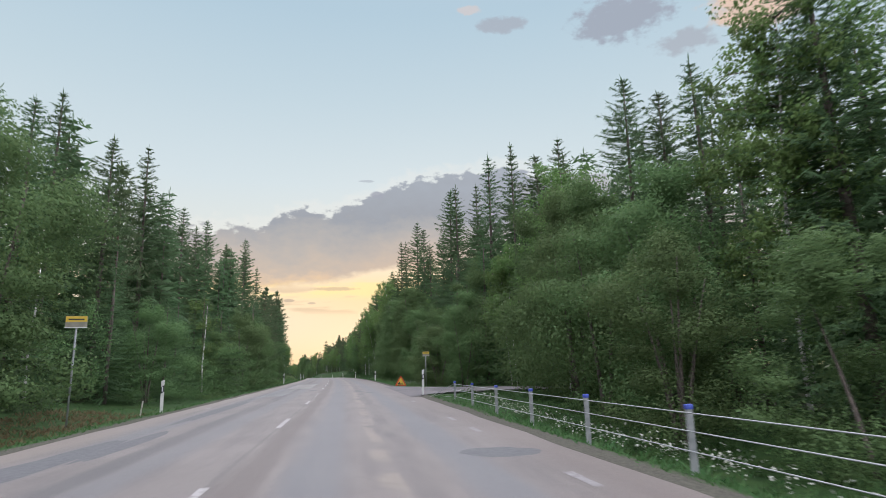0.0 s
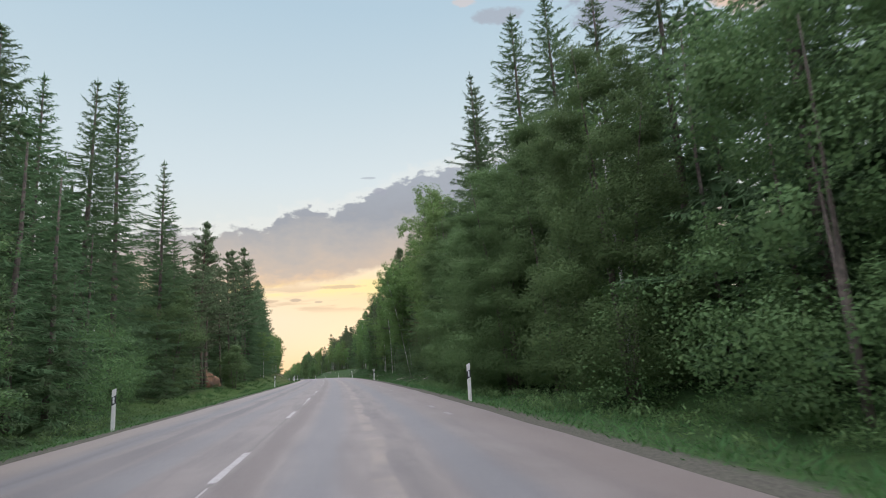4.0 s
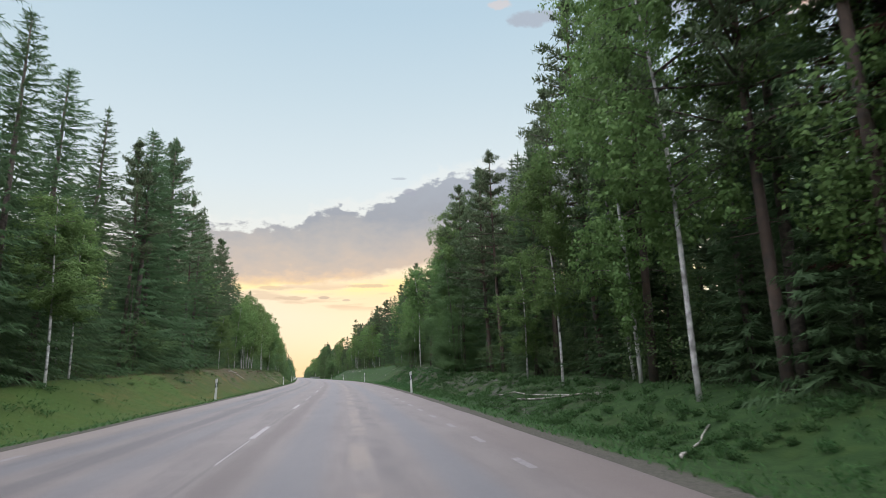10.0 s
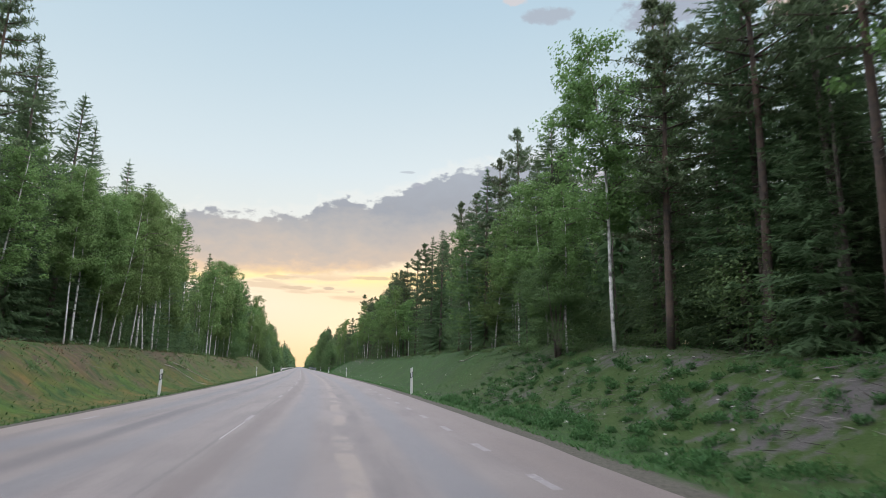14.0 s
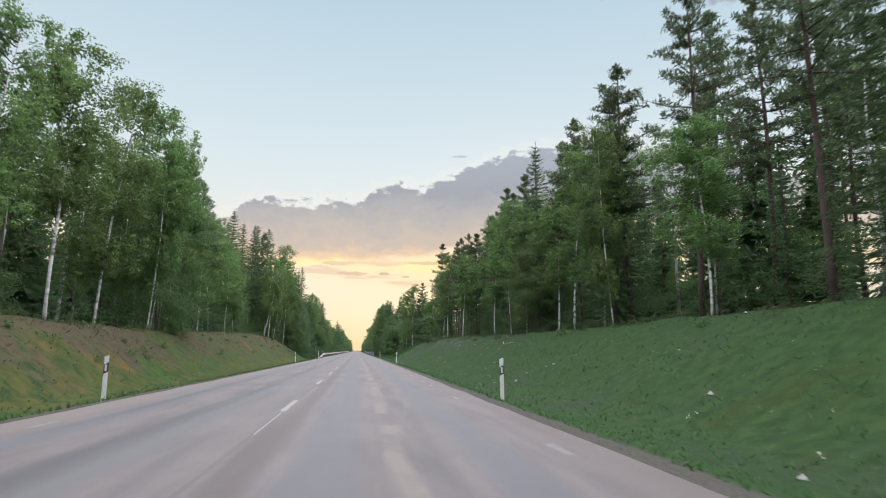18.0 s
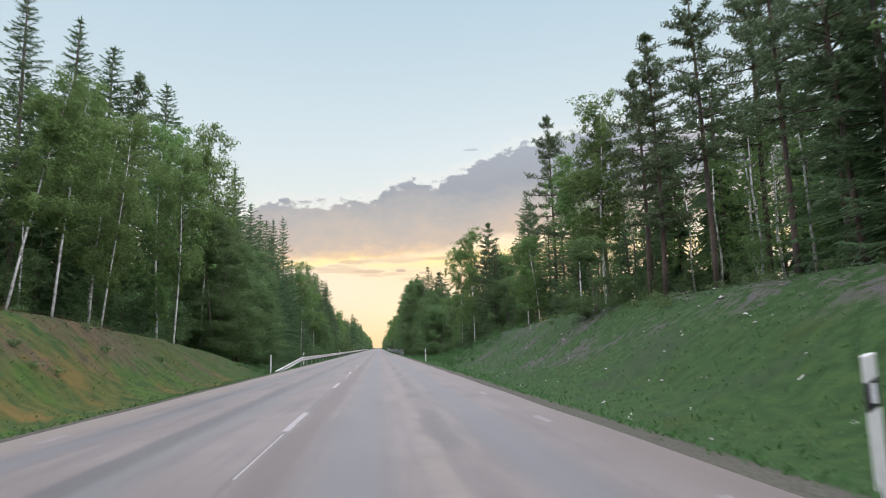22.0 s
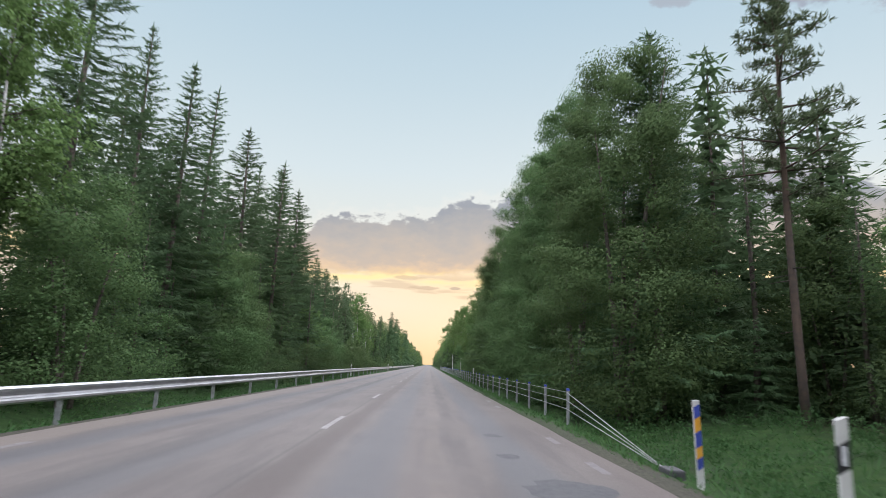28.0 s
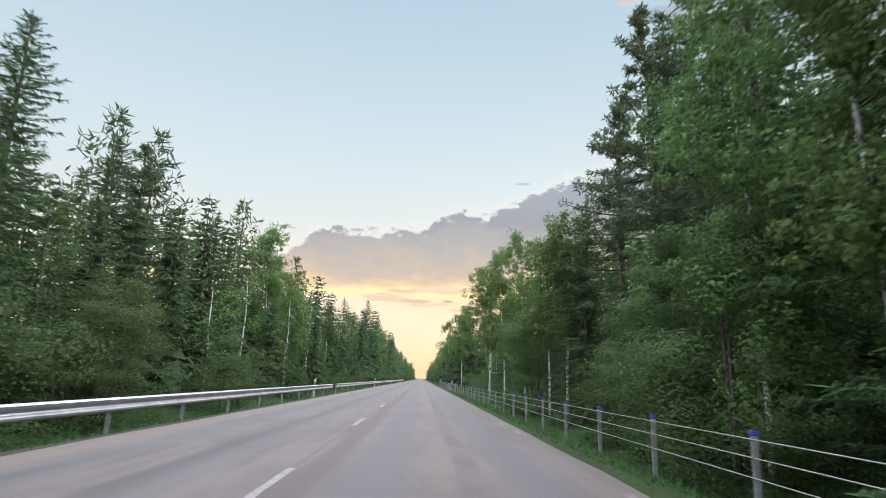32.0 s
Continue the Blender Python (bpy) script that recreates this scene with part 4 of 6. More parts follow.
def build_road():
    s = np.concatenate([np.arange(-80, 640, 2.0), np.arange(640, 1800, 20)])
    u = np.array([ROAD_L - 0.05, ROAD_L, -3.3, -2.2, -1.1, 0, 1.1, 2.2, 3.3, 4.2, ROAD_R, ROAD_R + 0.05])
    S, U = np.meshgrid(s, u, indexing='ij')
    rag = 0.045 * np.sin(S * 1.7) * np.sin(S * 0.61 + 1) + 0.02 * np.sin(S * 4.3)
    U2 = U + np.where(U <= ROAD_L + 0.01, rag, 0) + np.where(U >= ROAD_R - 0.01, rag * 0.8 + road_r(S) - ROAD_R, 0)
    z = -0.012 * np.abs(U) ** 1.0
    z = np.where(U < ROAD_L, -0.14, z)
    z = np.where(U > ROAD_R, -0.14, z)
    P = on_road(S, U2, z)
    me = mesh_of("road", P.reshape(-1, 3), grid_faces(len(s), len(u)), M_ASPHALT, False)
    uv = me.uv_layers.new(name="along")
    idx = np.empty(len(me.loops), dtype=np.int32)
    me.loops.foreach_get("vertex_index", idx)
    uv.data.foreach_set("uv", np.stack([U2.ravel(), S.ravel()], 1)[idx].astype(np.float32).ravel())
    return tagged(new("road", me), "worn grey asphalt country road with faded dashed lines", "road", kind="structure")


ROAD = build_road()

# ------------------------------------------------------------------ the trees that make the skyline
spruce(13.0, 15.0, 15.3)
broadleaf(13.7, 9.8, 5.6)
broadleaf(9.0, 10.6, 4.8)
birch(14.3, 14.0, 12.5)
broadleaf(20.4, 11.0, 9.6)
broadleaf(26.4, 12.2, 10.4)
broadleaf(16.6, 11.6, 9.0)
spruce(20.1, 16.0, 14.4)
broadleaf(20.7, -10.0, 10.5)
spruce(22.9, 16.0, 14.1)
broadleaf(23.9, 11.5, 9.9)
spruce(26.5, 16.0, 16.6)
birch(28.8, 13.0, 12.6)
spruce(31.6, -15.0, 16.0)
spruce(34.7, -15.0, 18.1)
broadleaf(35.6, -9.5, 5.8)
spruce(36.3, 16.0, 17.4)
old_spruce(43.4, 18.0, 17.0)
spruce(41.0, 18.6, 18.4)
spruce(47.6, 18.6, 15.0)
broadleaf(34.8, 14.6, 10.2)
leaning_birch(41.4, 14.0, 10.8, 3.0)
leaning_birch(42.0, 13.8, 10.0, 5.0)
broadleaf(47.8, 12.6, 10.4)
spruce(39.4, 16.0, 17.3)
spruce(39.5, -14.0, 17.2)
broadleaf(42.4, -9.5, 3.1)
broadleaf(45.7, 11.0, 8.1)
spruce(46.3, 16.0, 21.0)
spruce(47.1, -14.0, 19.5)
spruce(50.7, 15.0, 21.6)
spruce(51.3, -14.0, 16.8)
broadleaf(52.1, 10.0, 5.9)
broadleaf(52.7, -9.0, 5.6)
spruce(54.6, 15.0, 16.6)
broadleaf(55.8, 10.5, 7.8)
spruce(58.3, -14.0, 17.7)
broadleaf(58.5, 10.5, 5.7)
spruce(58.7, 16.0, 21.2)
broadleaf(61.2, -8.5, 8.1)
spruce(64.1, -14.0, 17.1)
spruce(64.6, 15.0, 23.3)
broadleaf(64.9, 10.5, 9.1)
broadleaf(66.6, -8.0, 7.5)
spruce(69.0, -14.0, 19.1)
spruce(69.8, 15.0, 23.8)
broadleaf(70.1, -8.0, 6.3)
broadleaf(73.2, 10.5, 12.6)
spruce(75.9, 15.0, 19.6)
broadleaf(76.2, -11.0, 8.1)
spruce(88.6, -14.2, 18.4)
spruce(78.4, -14.0, 18.3)
spruce(79.4, 14.0, 19.0)
broadleaf(80.7, 11.0, 13.7)
spruce(84.1, -14.0, 18.8)
broadleaf(84.3, 10.0, 12.6)
spruce(84.4, 14.0, 22.5)
spruce(90.6, 14.0, 25.2)
spruce(93.0, -13.5, 20.6)
broadleaf(93.2, 10.4, 10.6)
broadleaf(89.6, 10.6, 10.8)
broadleaf(86.6, 11.0, 12.4)
spruce(94.9, 12.0, 22.7)
broadleaf(96.9, 10.6, 12.4)
spruce(98.6, 13.0, 23.6)
spruce(98.8, -13.5, 23.7)
broadleaf(100.0, 10.6, 13.4)
broadleaf(104.4, 12.2, 15.2)
spruce(109.2, 13.2, 17.5)
spruce(112.6, 13.4, 16.4)
birch(102.6, 11.0, 14.3)
birch(106.3, 11.0, 17.4)
spruce(107.2, -13.0, 20.2)
spruce(112.4, -13.0, 14.8)
broadleaf(107.6, -12.2, 9.4)
spruce(115.8, -15.6, 15.2)
birch(115.0, 12.4, 19.0)
pine(117.3, 13.0, 20.0)
pine(119.8, -13.0, 14.2)
spruce(118.4, -15.6, 14.0)
spruce(122.4, -16.2, 15.0)
spruce(126.4, -16.0, 14.6)
spruce(130.6, -16.6, 15.6)
spruce(134.6, -16.2, 15.0)
spruce(141.2, -16.0, 16.2)
spruce(146.0, -16.2, 16.8)
birch(119.2, 12.8, 15.8)
spruce(121.4, 14.6, 16.5)
birch(123.6, 12.4, 16.6)
spruce(125.0, 14.2, 17.2)
pine(124.2, -13.0, 18.8)
broadleaf(127.0, -10.0, 5.2)
spruce(127.6, 13.0, 16.8)
pine(128.1, -13.5, 18.6)
spruce(129.3, 14.0, 18.8)
pine(132.2, -14.0, 16.7)
dead_spruce(132.7, 14.0, 17.6)
spruce(134.4, 13.6, 18.2)
dead_spruce(130.6, 13.0, 16.4)
pine(136.2, -13.0, 15.2)
birch(139.0, 12.2, 17.0)
spruce(138.2, 13.5, 20.5)
pine(139.1, -16.0, 17.2)
spruce(141.8, 15.2, 25.6)
dead_spruce(143.0, 13.8, 16.8)
pine(143.9, -13.0, 19.1)
dead_spruce(147.0, 13.6, 18.0)
dead_spruce(150.8, 15.2, 17.4)
pine(148.5, -13.0, 20.4)
spruce(149.2, -13.0, 18.5)
pine(150.1, 13.0, 20.5)
birch(150.2, 13.8, 15.0)
old_spruce(150.3, 14.4, 20.5)
pine(153.6, 13.0, 21.3)
pine(154.6, -13.0, 21.9)
old_spruce(154.9, 14.6, 20.4)
birch(155.2, 11.5, 15.5)
spruce(156.3, -12.5, 21.3)
pine(160.2, 13.0, 17.8)
spruce(160.4, -12.5, 21.2)
birch(165.4, 11.5, 11.0)
pine(166.4, 14.0, 19.8)
spruce(163.2, 14.6, 18.4)
birch(160.4, 12.6, 17.2)
birch(167.2, -10.5, 8.5)
spruce(167.4, -13.0, 17.7)
pine(171.4, 13.5, 17.4)
birch(171.7, -11.5, 7.7)
birch(172.0, 12.0, 7.1)
spruce(172.1, -13.5, 17.0)
spruce(173.2, 13.0, 14.2)
pine(175.2, 14.0, 14.0)
old_spruce(178.0, 15.6, 17.0)
spruce(184.4, 15.6, 17.8)
pine(179.8, 15.8, 18.6)
spruce(178.2, -14.0, 17.4)
old_spruce(181.8, 15.2, 17.4)
birch(192.6, 12.6, 16.2)
pine(188.4, 14.0, 17.0)
spruce(187.4, 14.8, 11.6)
pine(182.0, 13.5, 17.5)
pine(185.3, 13.5, 16.9)
pine(185.4, -14.0, 17.7)
spruce(186.6, -13.5, 19.3)
spruce(190.1, -14.0, 19.8)
pine(190.9, 12.5, 17.3)
broadleaf(191.6, 12.0, 11.3)
spruce(194.1, -13.5, 21.6)
birch(195.2, 12.0, 12.2)
pine(195.3, -14.0, 21.8)
broadleaf(198.5, 13.0, 12.4)
spruce(199.8, 13.0, 15.7)
pine(200.9, -13.5, 17.6)
old_spruce(203.0, 15.0, 14.6)
birch(205.5, 14.6, 16.0)
spruce(206.9, -14.0, 16.6)
birch(209.4, -11.5, 6.0)
pine(210.8, -14.0, 17.5)
old_spruce(211.4, 16.2, 15.8)
spruce(213.0, 18.4, 18.8)
spruce(217.2, 17.6, 16.8)
spruce(209.4, 17.4, 9.0)
spruce(212.8, 16.8, 8.2)
pine(220.4, 16.6, 17.2)
pine(213.6, 15.4, 17.6)
pine(209.2, 15.0, 17.4)
old_spruce(207.2, 16.4, 17.4)
pine(204.4, 16.4, 18.4)
old_spruce(214.8, 16.4, 14.6)
pine(215.4, -14.0, 15.4)
spruce(215.6, -15.0, 20.5)
pine(216.8, 14.0, 14.1)
birch(219.1, 13.0, 13.7)
spruce(219.3, -15.0, 18.2)
birch(220.3, -12.0, 3.9)
pine(223.4, -15.0, 18.2)
broadleaf(223.7, 12.5, 5.4)
birch(223.7, 13.0, 8.0)
birch(224.9, -12.0, 8.5)
pine(227.7, -15.0, 18.8)
young_spruce(229.1, 13.0, 2.7)
spruce(229.2, 14.5, 7.3)
spruce(230.6, 15.4, 14.8)
birch(228.4, 14.0, 9.8)
pine(230.4, 16.0, 12.0)
spruce(232.0, -15.0, 17.2)
birch(233.3, 14.0, 9.6)
birch(233.3, -12.0, 10.2)
pine(234.1, 16.0, 13.1)
spruce(237.6, -15.0, 16.8)
pine(238.9, 16.0, 17.4)
birch(239.9, 14.5, 9.4)
birch(240.5, -13.0, 10.7)
spruce(243.4, -16.0, 16.7)
spruce(243.9, 15.0, 15.8)
pine(244.2, 16.0, 16.8)
birch(244.8, -13.0, 12.2)
birch(246.5, 14.5, 11.1)
pine(248.7, 15.0, 14.9)
birch(249.4, -13.0, 13.1)
spruce(252.2, -16.0, 17.2)
birch(254.3, -13.0, 14.1)
pine(256.6, 16.0, 16.3)
spruce(258.1, -16.0, 16.9)
birch(260.6, -13.0, 12.8)
spruce(265.2, 16.0, 15.4)
spruce(268.8, -15.0, 17.1)
spruce(270.6, 16.0, 15.7)
pine(274.3, 16.0, 15.5)
birch(278.3, 14.5, 8.0)
pine(281.3, 16.0, 16.0)
birch(281.3, -12.5, 12.1)
leaning_birch(286.6, 14.4, 10.8, 3.0)
birch(287.6, -13.0, 14.1)
pine(287.7, 16.0, 15.2)
spruce(288.4, 15.5, 13.9)
birch(289.0, 15.0, 11.4)
birch(292.7, -13.0, 14.8)
birch(293.6, 15.0, 11.8)
pine(294.9, 16.0, 14.8)
birch(296.5, 15.0, 9.6)
birch(299.5, -13.5, 15.6)
broadleaf(299.7, -12.0, 10.0)
pine(301.5, 17.0, 14.7)
broadleaf(301.8, 15.0, 7.8)
birch(302.6, -13.0, 13.5)
spruce(303.9, 16.0, 16.5)
birch(304.1, 15.0, 10.6)
pine(307.3, 16.0, 14.5)
birch(307.5, 16.0, 12.1)
for _s, _u, _h in ((309.0, 18.2, 9.4), (311.4, 17.0, 7.6), (312.6, 19.4, 11.8), (305.4, 17.8, 8.8), (317.6, 18.6, 10.6), (319.8, 17.4, 7.4), (306.8, 20.6, 13.2), (324.6, 18.0, 9.0), (328.2, 17.6, 8.2)):
    spruce(_s, _u, _h)
spruce(309.4, -17.0, 19.0)
pine(312.8, -14.5, 16.2)
birch(313.4, -13.0, 10.7)
pine(315.1, 16.5, 14.0)
birch(315.4, 15.0, 11.5)
pine(317.7, -14.5, 15.0)
birch(319.3, -13.5, 11.5)
pine(321.9, 16.5, 13.9)
spruce(322.9, 19.0, 14.4)
pine(326.4, 20.5, 18.0)
birch(326.5, -13.5, 7.8)
birch(330.6, 14.5, 10.6)
birch(330.9, -13.5, 9.8)
spruce(331.3, 18.0, 16.3)
spruce(331.7, -17.0, 15.2)
pine(333.3, 17.0, 14.0)
pine(334.3, 21.0, 20.7)
spruce(337.0, 18.0, 13.7)
pine(337.7, 17.0, 12.8)
spruce(340.7, -17.0, 16.1)
pine(340.7, 17.0, 15.3)
spruce(344.0, -17.0, 18.3)
spruce(355.2, -16.4, 19.4)
pine(345.9, 17.0, 15.6)
birch(352.4, -13.2, 11.6)
broadleaf(350.6, 13.0, 4.4)
pine(350.7, 17.0, 15.8)
spruce(352.2, -17.0, 19.1)
pine(354.6, 18.0, 15.3)
birch(359.0, 17.0, 15.0)
pine(360.5, 18.0, 14.5)
birch(361.2, -13.0, 15.3)
spruce(361.3, -17.0, 21.1)
pine(362.7, -16.0, 20.2)
birch(363.7, 17.0, 13.1)
spruce(366.6, 18.0, 10.1)
spruce(368.9, -16.0, 23.1)
spruce(370.6, 18.0, 11.4)
birch(372.4, -13.5, 20.8)
pine(373.0, 18.0, 20.1)
spruce(374.1, -16.0, 18.4)
birch(375.4, 17.0, 9.0)
spruce(376.6, 18.5, 11.4)
birch(378.1, 16.5, 9.5)
broadleaf(378.2, -12.0, 9.5)
spruce(378.6, -14.5, 16.2)
spruce(382.4, -15.0, 17.4)
spruce(383.0, 18.5, 16.2)
broadleaf(383.9, 16.0, 7.6)
broadleaf(384.2, -12.0, 12.9)
young_spruce(384.4, 11.5, 3.7)
spruce(386.5, 15.0, 11.7)
broadleaf(387.4, -11.8, 10.4)
spruce(387.6, -14.5, 22.8)
spruce(390.1, 16.0, 13.0)
broadleaf(390.2, 17.0, 12.1)
pine(392.5, 15.0, 12.5)
spruce(392.8, -14.0, 19.9)
young_spruce(393.5, 12.0, 3.1)
spruce(395.6, -12.8, 12.6)
spruce(389.6, -13.4, 15.0)
spruce(397.6, -14.0, 19.7)
birch(398.8, 14.4, 16.6)
pine(397.0, 16.2, 17.0)
for _s, _u, _h in ((404.0, 16.5, 5.6), (407.4, 18.4, 6.8), (410.2, 16.0, 6.2), (400.6, 18.8, 5.8), (403.6, 20.6, 7.2), (413.8, 18.0, 7.4), (397.4, 19.6, 5.2), (411.6, 21.6, 8.2), (407.0, 14.2, 4.6)):
    broadleaf(_s, _u, _h)
for _s, _u, _h in ((401.8, 17.2, 8.4), (406.2, 21.4, 9.6), (395.2, 17.6, 7.6), (409.0, 19.6, 8.0)):
    spruce(_s, _u, _h)
spruce(403.7, -14.5, 20.4)
spruce(400.6, -15.4, 18.6)
spruce(407.0, -15.8, 19.0)
spruce(414.2, -15.0, 20.4)
spruce(394.8, -16.6, 20.6)
spruce(405.6, -12.8, 13.4)
spruce(412.4, -12.6, 14.0)
spruce(421.8, -13.4, 17.2)
birch(402.4, 13.2, 14.8)
spruce(410.2, -14.0, 21.8)
spruce(418.6, -14.0, 24.4)
birch(425.5, -12.0, 17.4)
spruce(446.5, 12.8, 13.2)
broadleaf(438.2, 18.6, 8.4)
birch(437.0, -11.0, 14.7)
pine(439.0, 14.0, 16.6)
broadleaf(442.6, 17.6, 9.4)
broadleaf(440.2, -10.0, 8.4)
spruce(443.1, 11.0, 16.6)
spruce(443.1, -13.0, 19.6)
broadleaf(443.1, 9.5, 16.1)
spruce(449.1, -13.5, 19.4)
broadleaf(449.9, 9.5, 17.9)
spruce(452.6, -13.0, 19.2)
broadleaf(454.5, 9.5, 16.8)
spruce(456.2, -13.0, 19.7)
broadleaf(459.2, 9.8, 17.6)
spruce(462.0, -13.5, 13.9)
spruce(463.1, 11.5, 19.8)
broadleaf(463.5, 9.3, 5.3)
spruce(464.9, -13.0, 20.2)
pine(465.9, 11.0, 18.8)
spruce(466.6, 12.0, 18.8)
broadleaf(468.7, 9.5, 8.6)
spruce(470.4, 12.5, 18.8)
spruce(470.7, -12.0, 19.5)
pine(471.3, 12.0, 18.8)
broadleaf(473.9, 9.5, 8.6)
spruce(474.6, -13.0, 19.9)
spruce(476.3, 10.5, 19.6)
spruce(477.6, -12.0, 19.0)
broadleaf(478.9, 9.8, 17.4)
spruce(478.9, -16.5, 21.8)
birch(479.5, -11.0, 7.1)
pine(479.7, 10.5, 15.5)
birch(480.2, 9.5, 14.3)
spruce(481.4, -12.5, 18.7)
broadleaf(482.5, 9.5, 12.8)
broadleaf(483.0, -9.5, 4.9)
spruce(494.5, 11.0, 18.4)
broadleaf(485.4, 10.2, 14.6)
broadleaf(490.2, 10.4, 13.4)
spruce(488.2, 12.6, 17.4)
pine(491.6, 11.8, 15.8)
spruce(490.8, -12.6, 14.3)
birch(495.3, 9.0, 12.6)
spruce(495.7, -14.0, 11.8)
birch(498.8, 9.0, 11.0)
broadleaf(499.2, 8.5, 6.5)
spruce(499.6, -14.0, 15.2)
spruce(501.2, 11.0, 17.9)
broadleaf(502.9, 8.5, 5.8)
pine(505.0, 11.5, 17.8)
broadleaf(505.5, -9.5, 3.6)
spruce(506.9, 11.0, 16.4)
broadleaf(507.3, 8.7, 3.9)
spruce(507.3, -14.0, 15.8)
broadleaf(507.9, -9.5, 5.5)
pine(509.1, 11.0, 18.5)
pine(510.0, -14.0, 9.1)
pine(513.0, 11.0, 16.2)
spruce(514.4, -14.0, 13.4)
spruce(516.0, 10.0, 11.8)
pine(517.2, -14.0, 14.0)
birch(517.7, 9.5, 11.4)
broadleaf(518.8, -9.0, 3.1)
birch(521.2, 9.3, 11.2)
broadleaf(523.4, 9.0, 7.3)
birch(527.6, 9.0, 12.8)
spruce(528.9, -14.0, 13.7)
birch(537.9, 9.0, 14.0)
birch(541.1, -13.0, 15.7)
birch(548.3, -12.5, 12.7)
birch(548.9, 9.0, 14.5)
spruce(577.0, -13.0, 13.0)
spruce(588.9, -12.5, 15.7)
birch(593.6, 9.0, 15.7)
spruce(624.2, -12.0, 19.9)
birch(635.1, 9.0, 16.5)
spruce(661.3, -12.0, 19.8)
spruce(716.0, -11.5, 18.9)
for _s, _u, _h in ((455.4, -11.0, 7.2), (459.0, -11.2, 9.3), (456.2, -12.0, 9.3), (486.0, -10.0, 7.2), (482.0, -10.2, 5.9), (480.6, -11.0, 6.3)):
    broadleaf(_s, _u, _h)
pine(412.0, 27.0, 24.0)
for _s, _u, _h in ((381.2, -14.5, 17.2), (383.7, -14.3, 17.9), (377.6, -15.5, 16.8)):
    spruce(_s, _u, _h)
for _s, _u, _h in ((372.0, -12.3, 12.9), (374.8, -12.6, 13.8), (378.7, -12.0, 10.4)):
    broadleaf(_s, _u, _h)
for _s, _u, _h in ((287.8, 21.0, 19.2), (283.8, 21.5, 17.7), (280.7, 22.0, 16.6), (277.9, 22.0, 14.9)):
    pine(_s, _u, _h)
for _s, _u, _h in ((349.0, 22.0, 19.8), (343.1, 21.5, 18.2), (341.6, 22.5, 19.1), (335.0, 22.0, 17.6), (332.8, 22.5, 17.2), (331.1, 23.0, 16.8)):
    pine(_s, _u, _h)
spruce(420.0, 10.6, 15.5)
for _s, _u, _h in ((413.5, 11.0, 8.5), (416.3, 10.3, 10.8), (418.6, 11.2, 12.0), (422.4, 10.4, 10.9), (424.3, 11.4, 12.4)):
    broadleaf(_s, _u, _h)
for _s, _u, _h, _lean in ((135.4, 11.6, 15.0, 9.0), (136.3, 12.2, 16.0, 7.0), (137.6, 12.9, 14.5, 8.0)):
    leaning_birch(_s, _u, _h, _lean)
for _s, _u, _h, _lean in ((343.4, -11.8, 9.4, -9.0), (346.0, -11.6, 10.2, -3.0), (349.8, -11.4, 10.4, -4.5), (358.4, -11.0, 12.8, -3.0),
                          (296.8, -11.6, 12.4, -4.0), (298.2, -11.9, 12.8, -6.0), (230.8, -11.4, 9.6, 2.0), (234.6, -11.5, 9.2, -3.0), (238.2, -11.6, 10.4, -5.0),
                          (241.9, -11.4, 11.0, -4.0), (246.6, -11.8, 11.6, 5.0), (163.2, 13.8, 17.4, 3.0), (308.2, 14.8, 12.2, 4.0)):
    leaning_birch(_s, _u, _h, _lean)


# ------------------------------------------------------------------ parts and placing
def part(name, me, parent, m=None, label=""):
    ob = new(name, me)
    ob.parent = parent
    if m is not None:
        ob.matrix_basis = m
    if label:
        ob["label"] = label
    return ob


def place(s, u, z=0.0, turn=0.0):
    """Axes at a place by the road: x to the right, y along the road, z up, turned left by some degrees."""
    p = on_road(s, u, z)
    return Matrix.Translation(Vector(p)) @ Matrix.Rotation(heading(s) + radians(turn), 4, 'Z')


def along(s0, u0, z0, s1, u1, z1):
    """Axes whose y runs from one place to the other."""
    a, b = Vector(on_road(s0, u0, z0)), Vector(on_road(s1, u1, z1))
    y = (b - a).normalized()
    x = y.cross(Vector((0, 0, 1))).normalized()
    m = Matrix((x, y, x.cross(y))).transposed().to_4x4()
    m.translation = a
    return m


def box(x0, x1, y0, y1, z0, z1, bevel=0.0):
    bm = bmesh.new()
    bmesh.ops.create_cube(bm, size=1.0)
    bmesh.ops.scale(bm, vec=(x1 - x0, y1 - y0, z1 - z0), verts=bm.verts)
    bmesh.ops.translate(bm, vec=((x0 + x1) / 2, (y0 + y1) / 2, (z0 + z1) / 2), verts=bm.verts)
    if bevel:
        bmesh.ops.bevel(bm, geom=bm.edges[:], offset=bevel, segments=2, profile=0.6, affect='EDGES')
    return bm


def bm_mesh(name, bm, material, smooth=False):
    me = bpy.data.meshes.new(name)
    bm.to_mesh(me)
    bm.free()
    me.materials.append(material)
    if smooth:
        me.polygons.foreach_set("use_smooth", [True] * len(me.polygons))
    return me


def prism(name, outline, y0, y1, material):
    """An outline in x and z, pulled from y0 to y1."""
    n = len(outline)
    v = [(x, y0, z) for x, z in outline] + [(x, y1, z) for x, z in outline]
    f = [tuple(range(n)), tuple(range(2 * n - 1, n - 1, -1))] + [(i, i + n, (i + 1) % n + n, (i + 1) % n) for i in range(n)]
    return mesh_of(name, v, f, material)


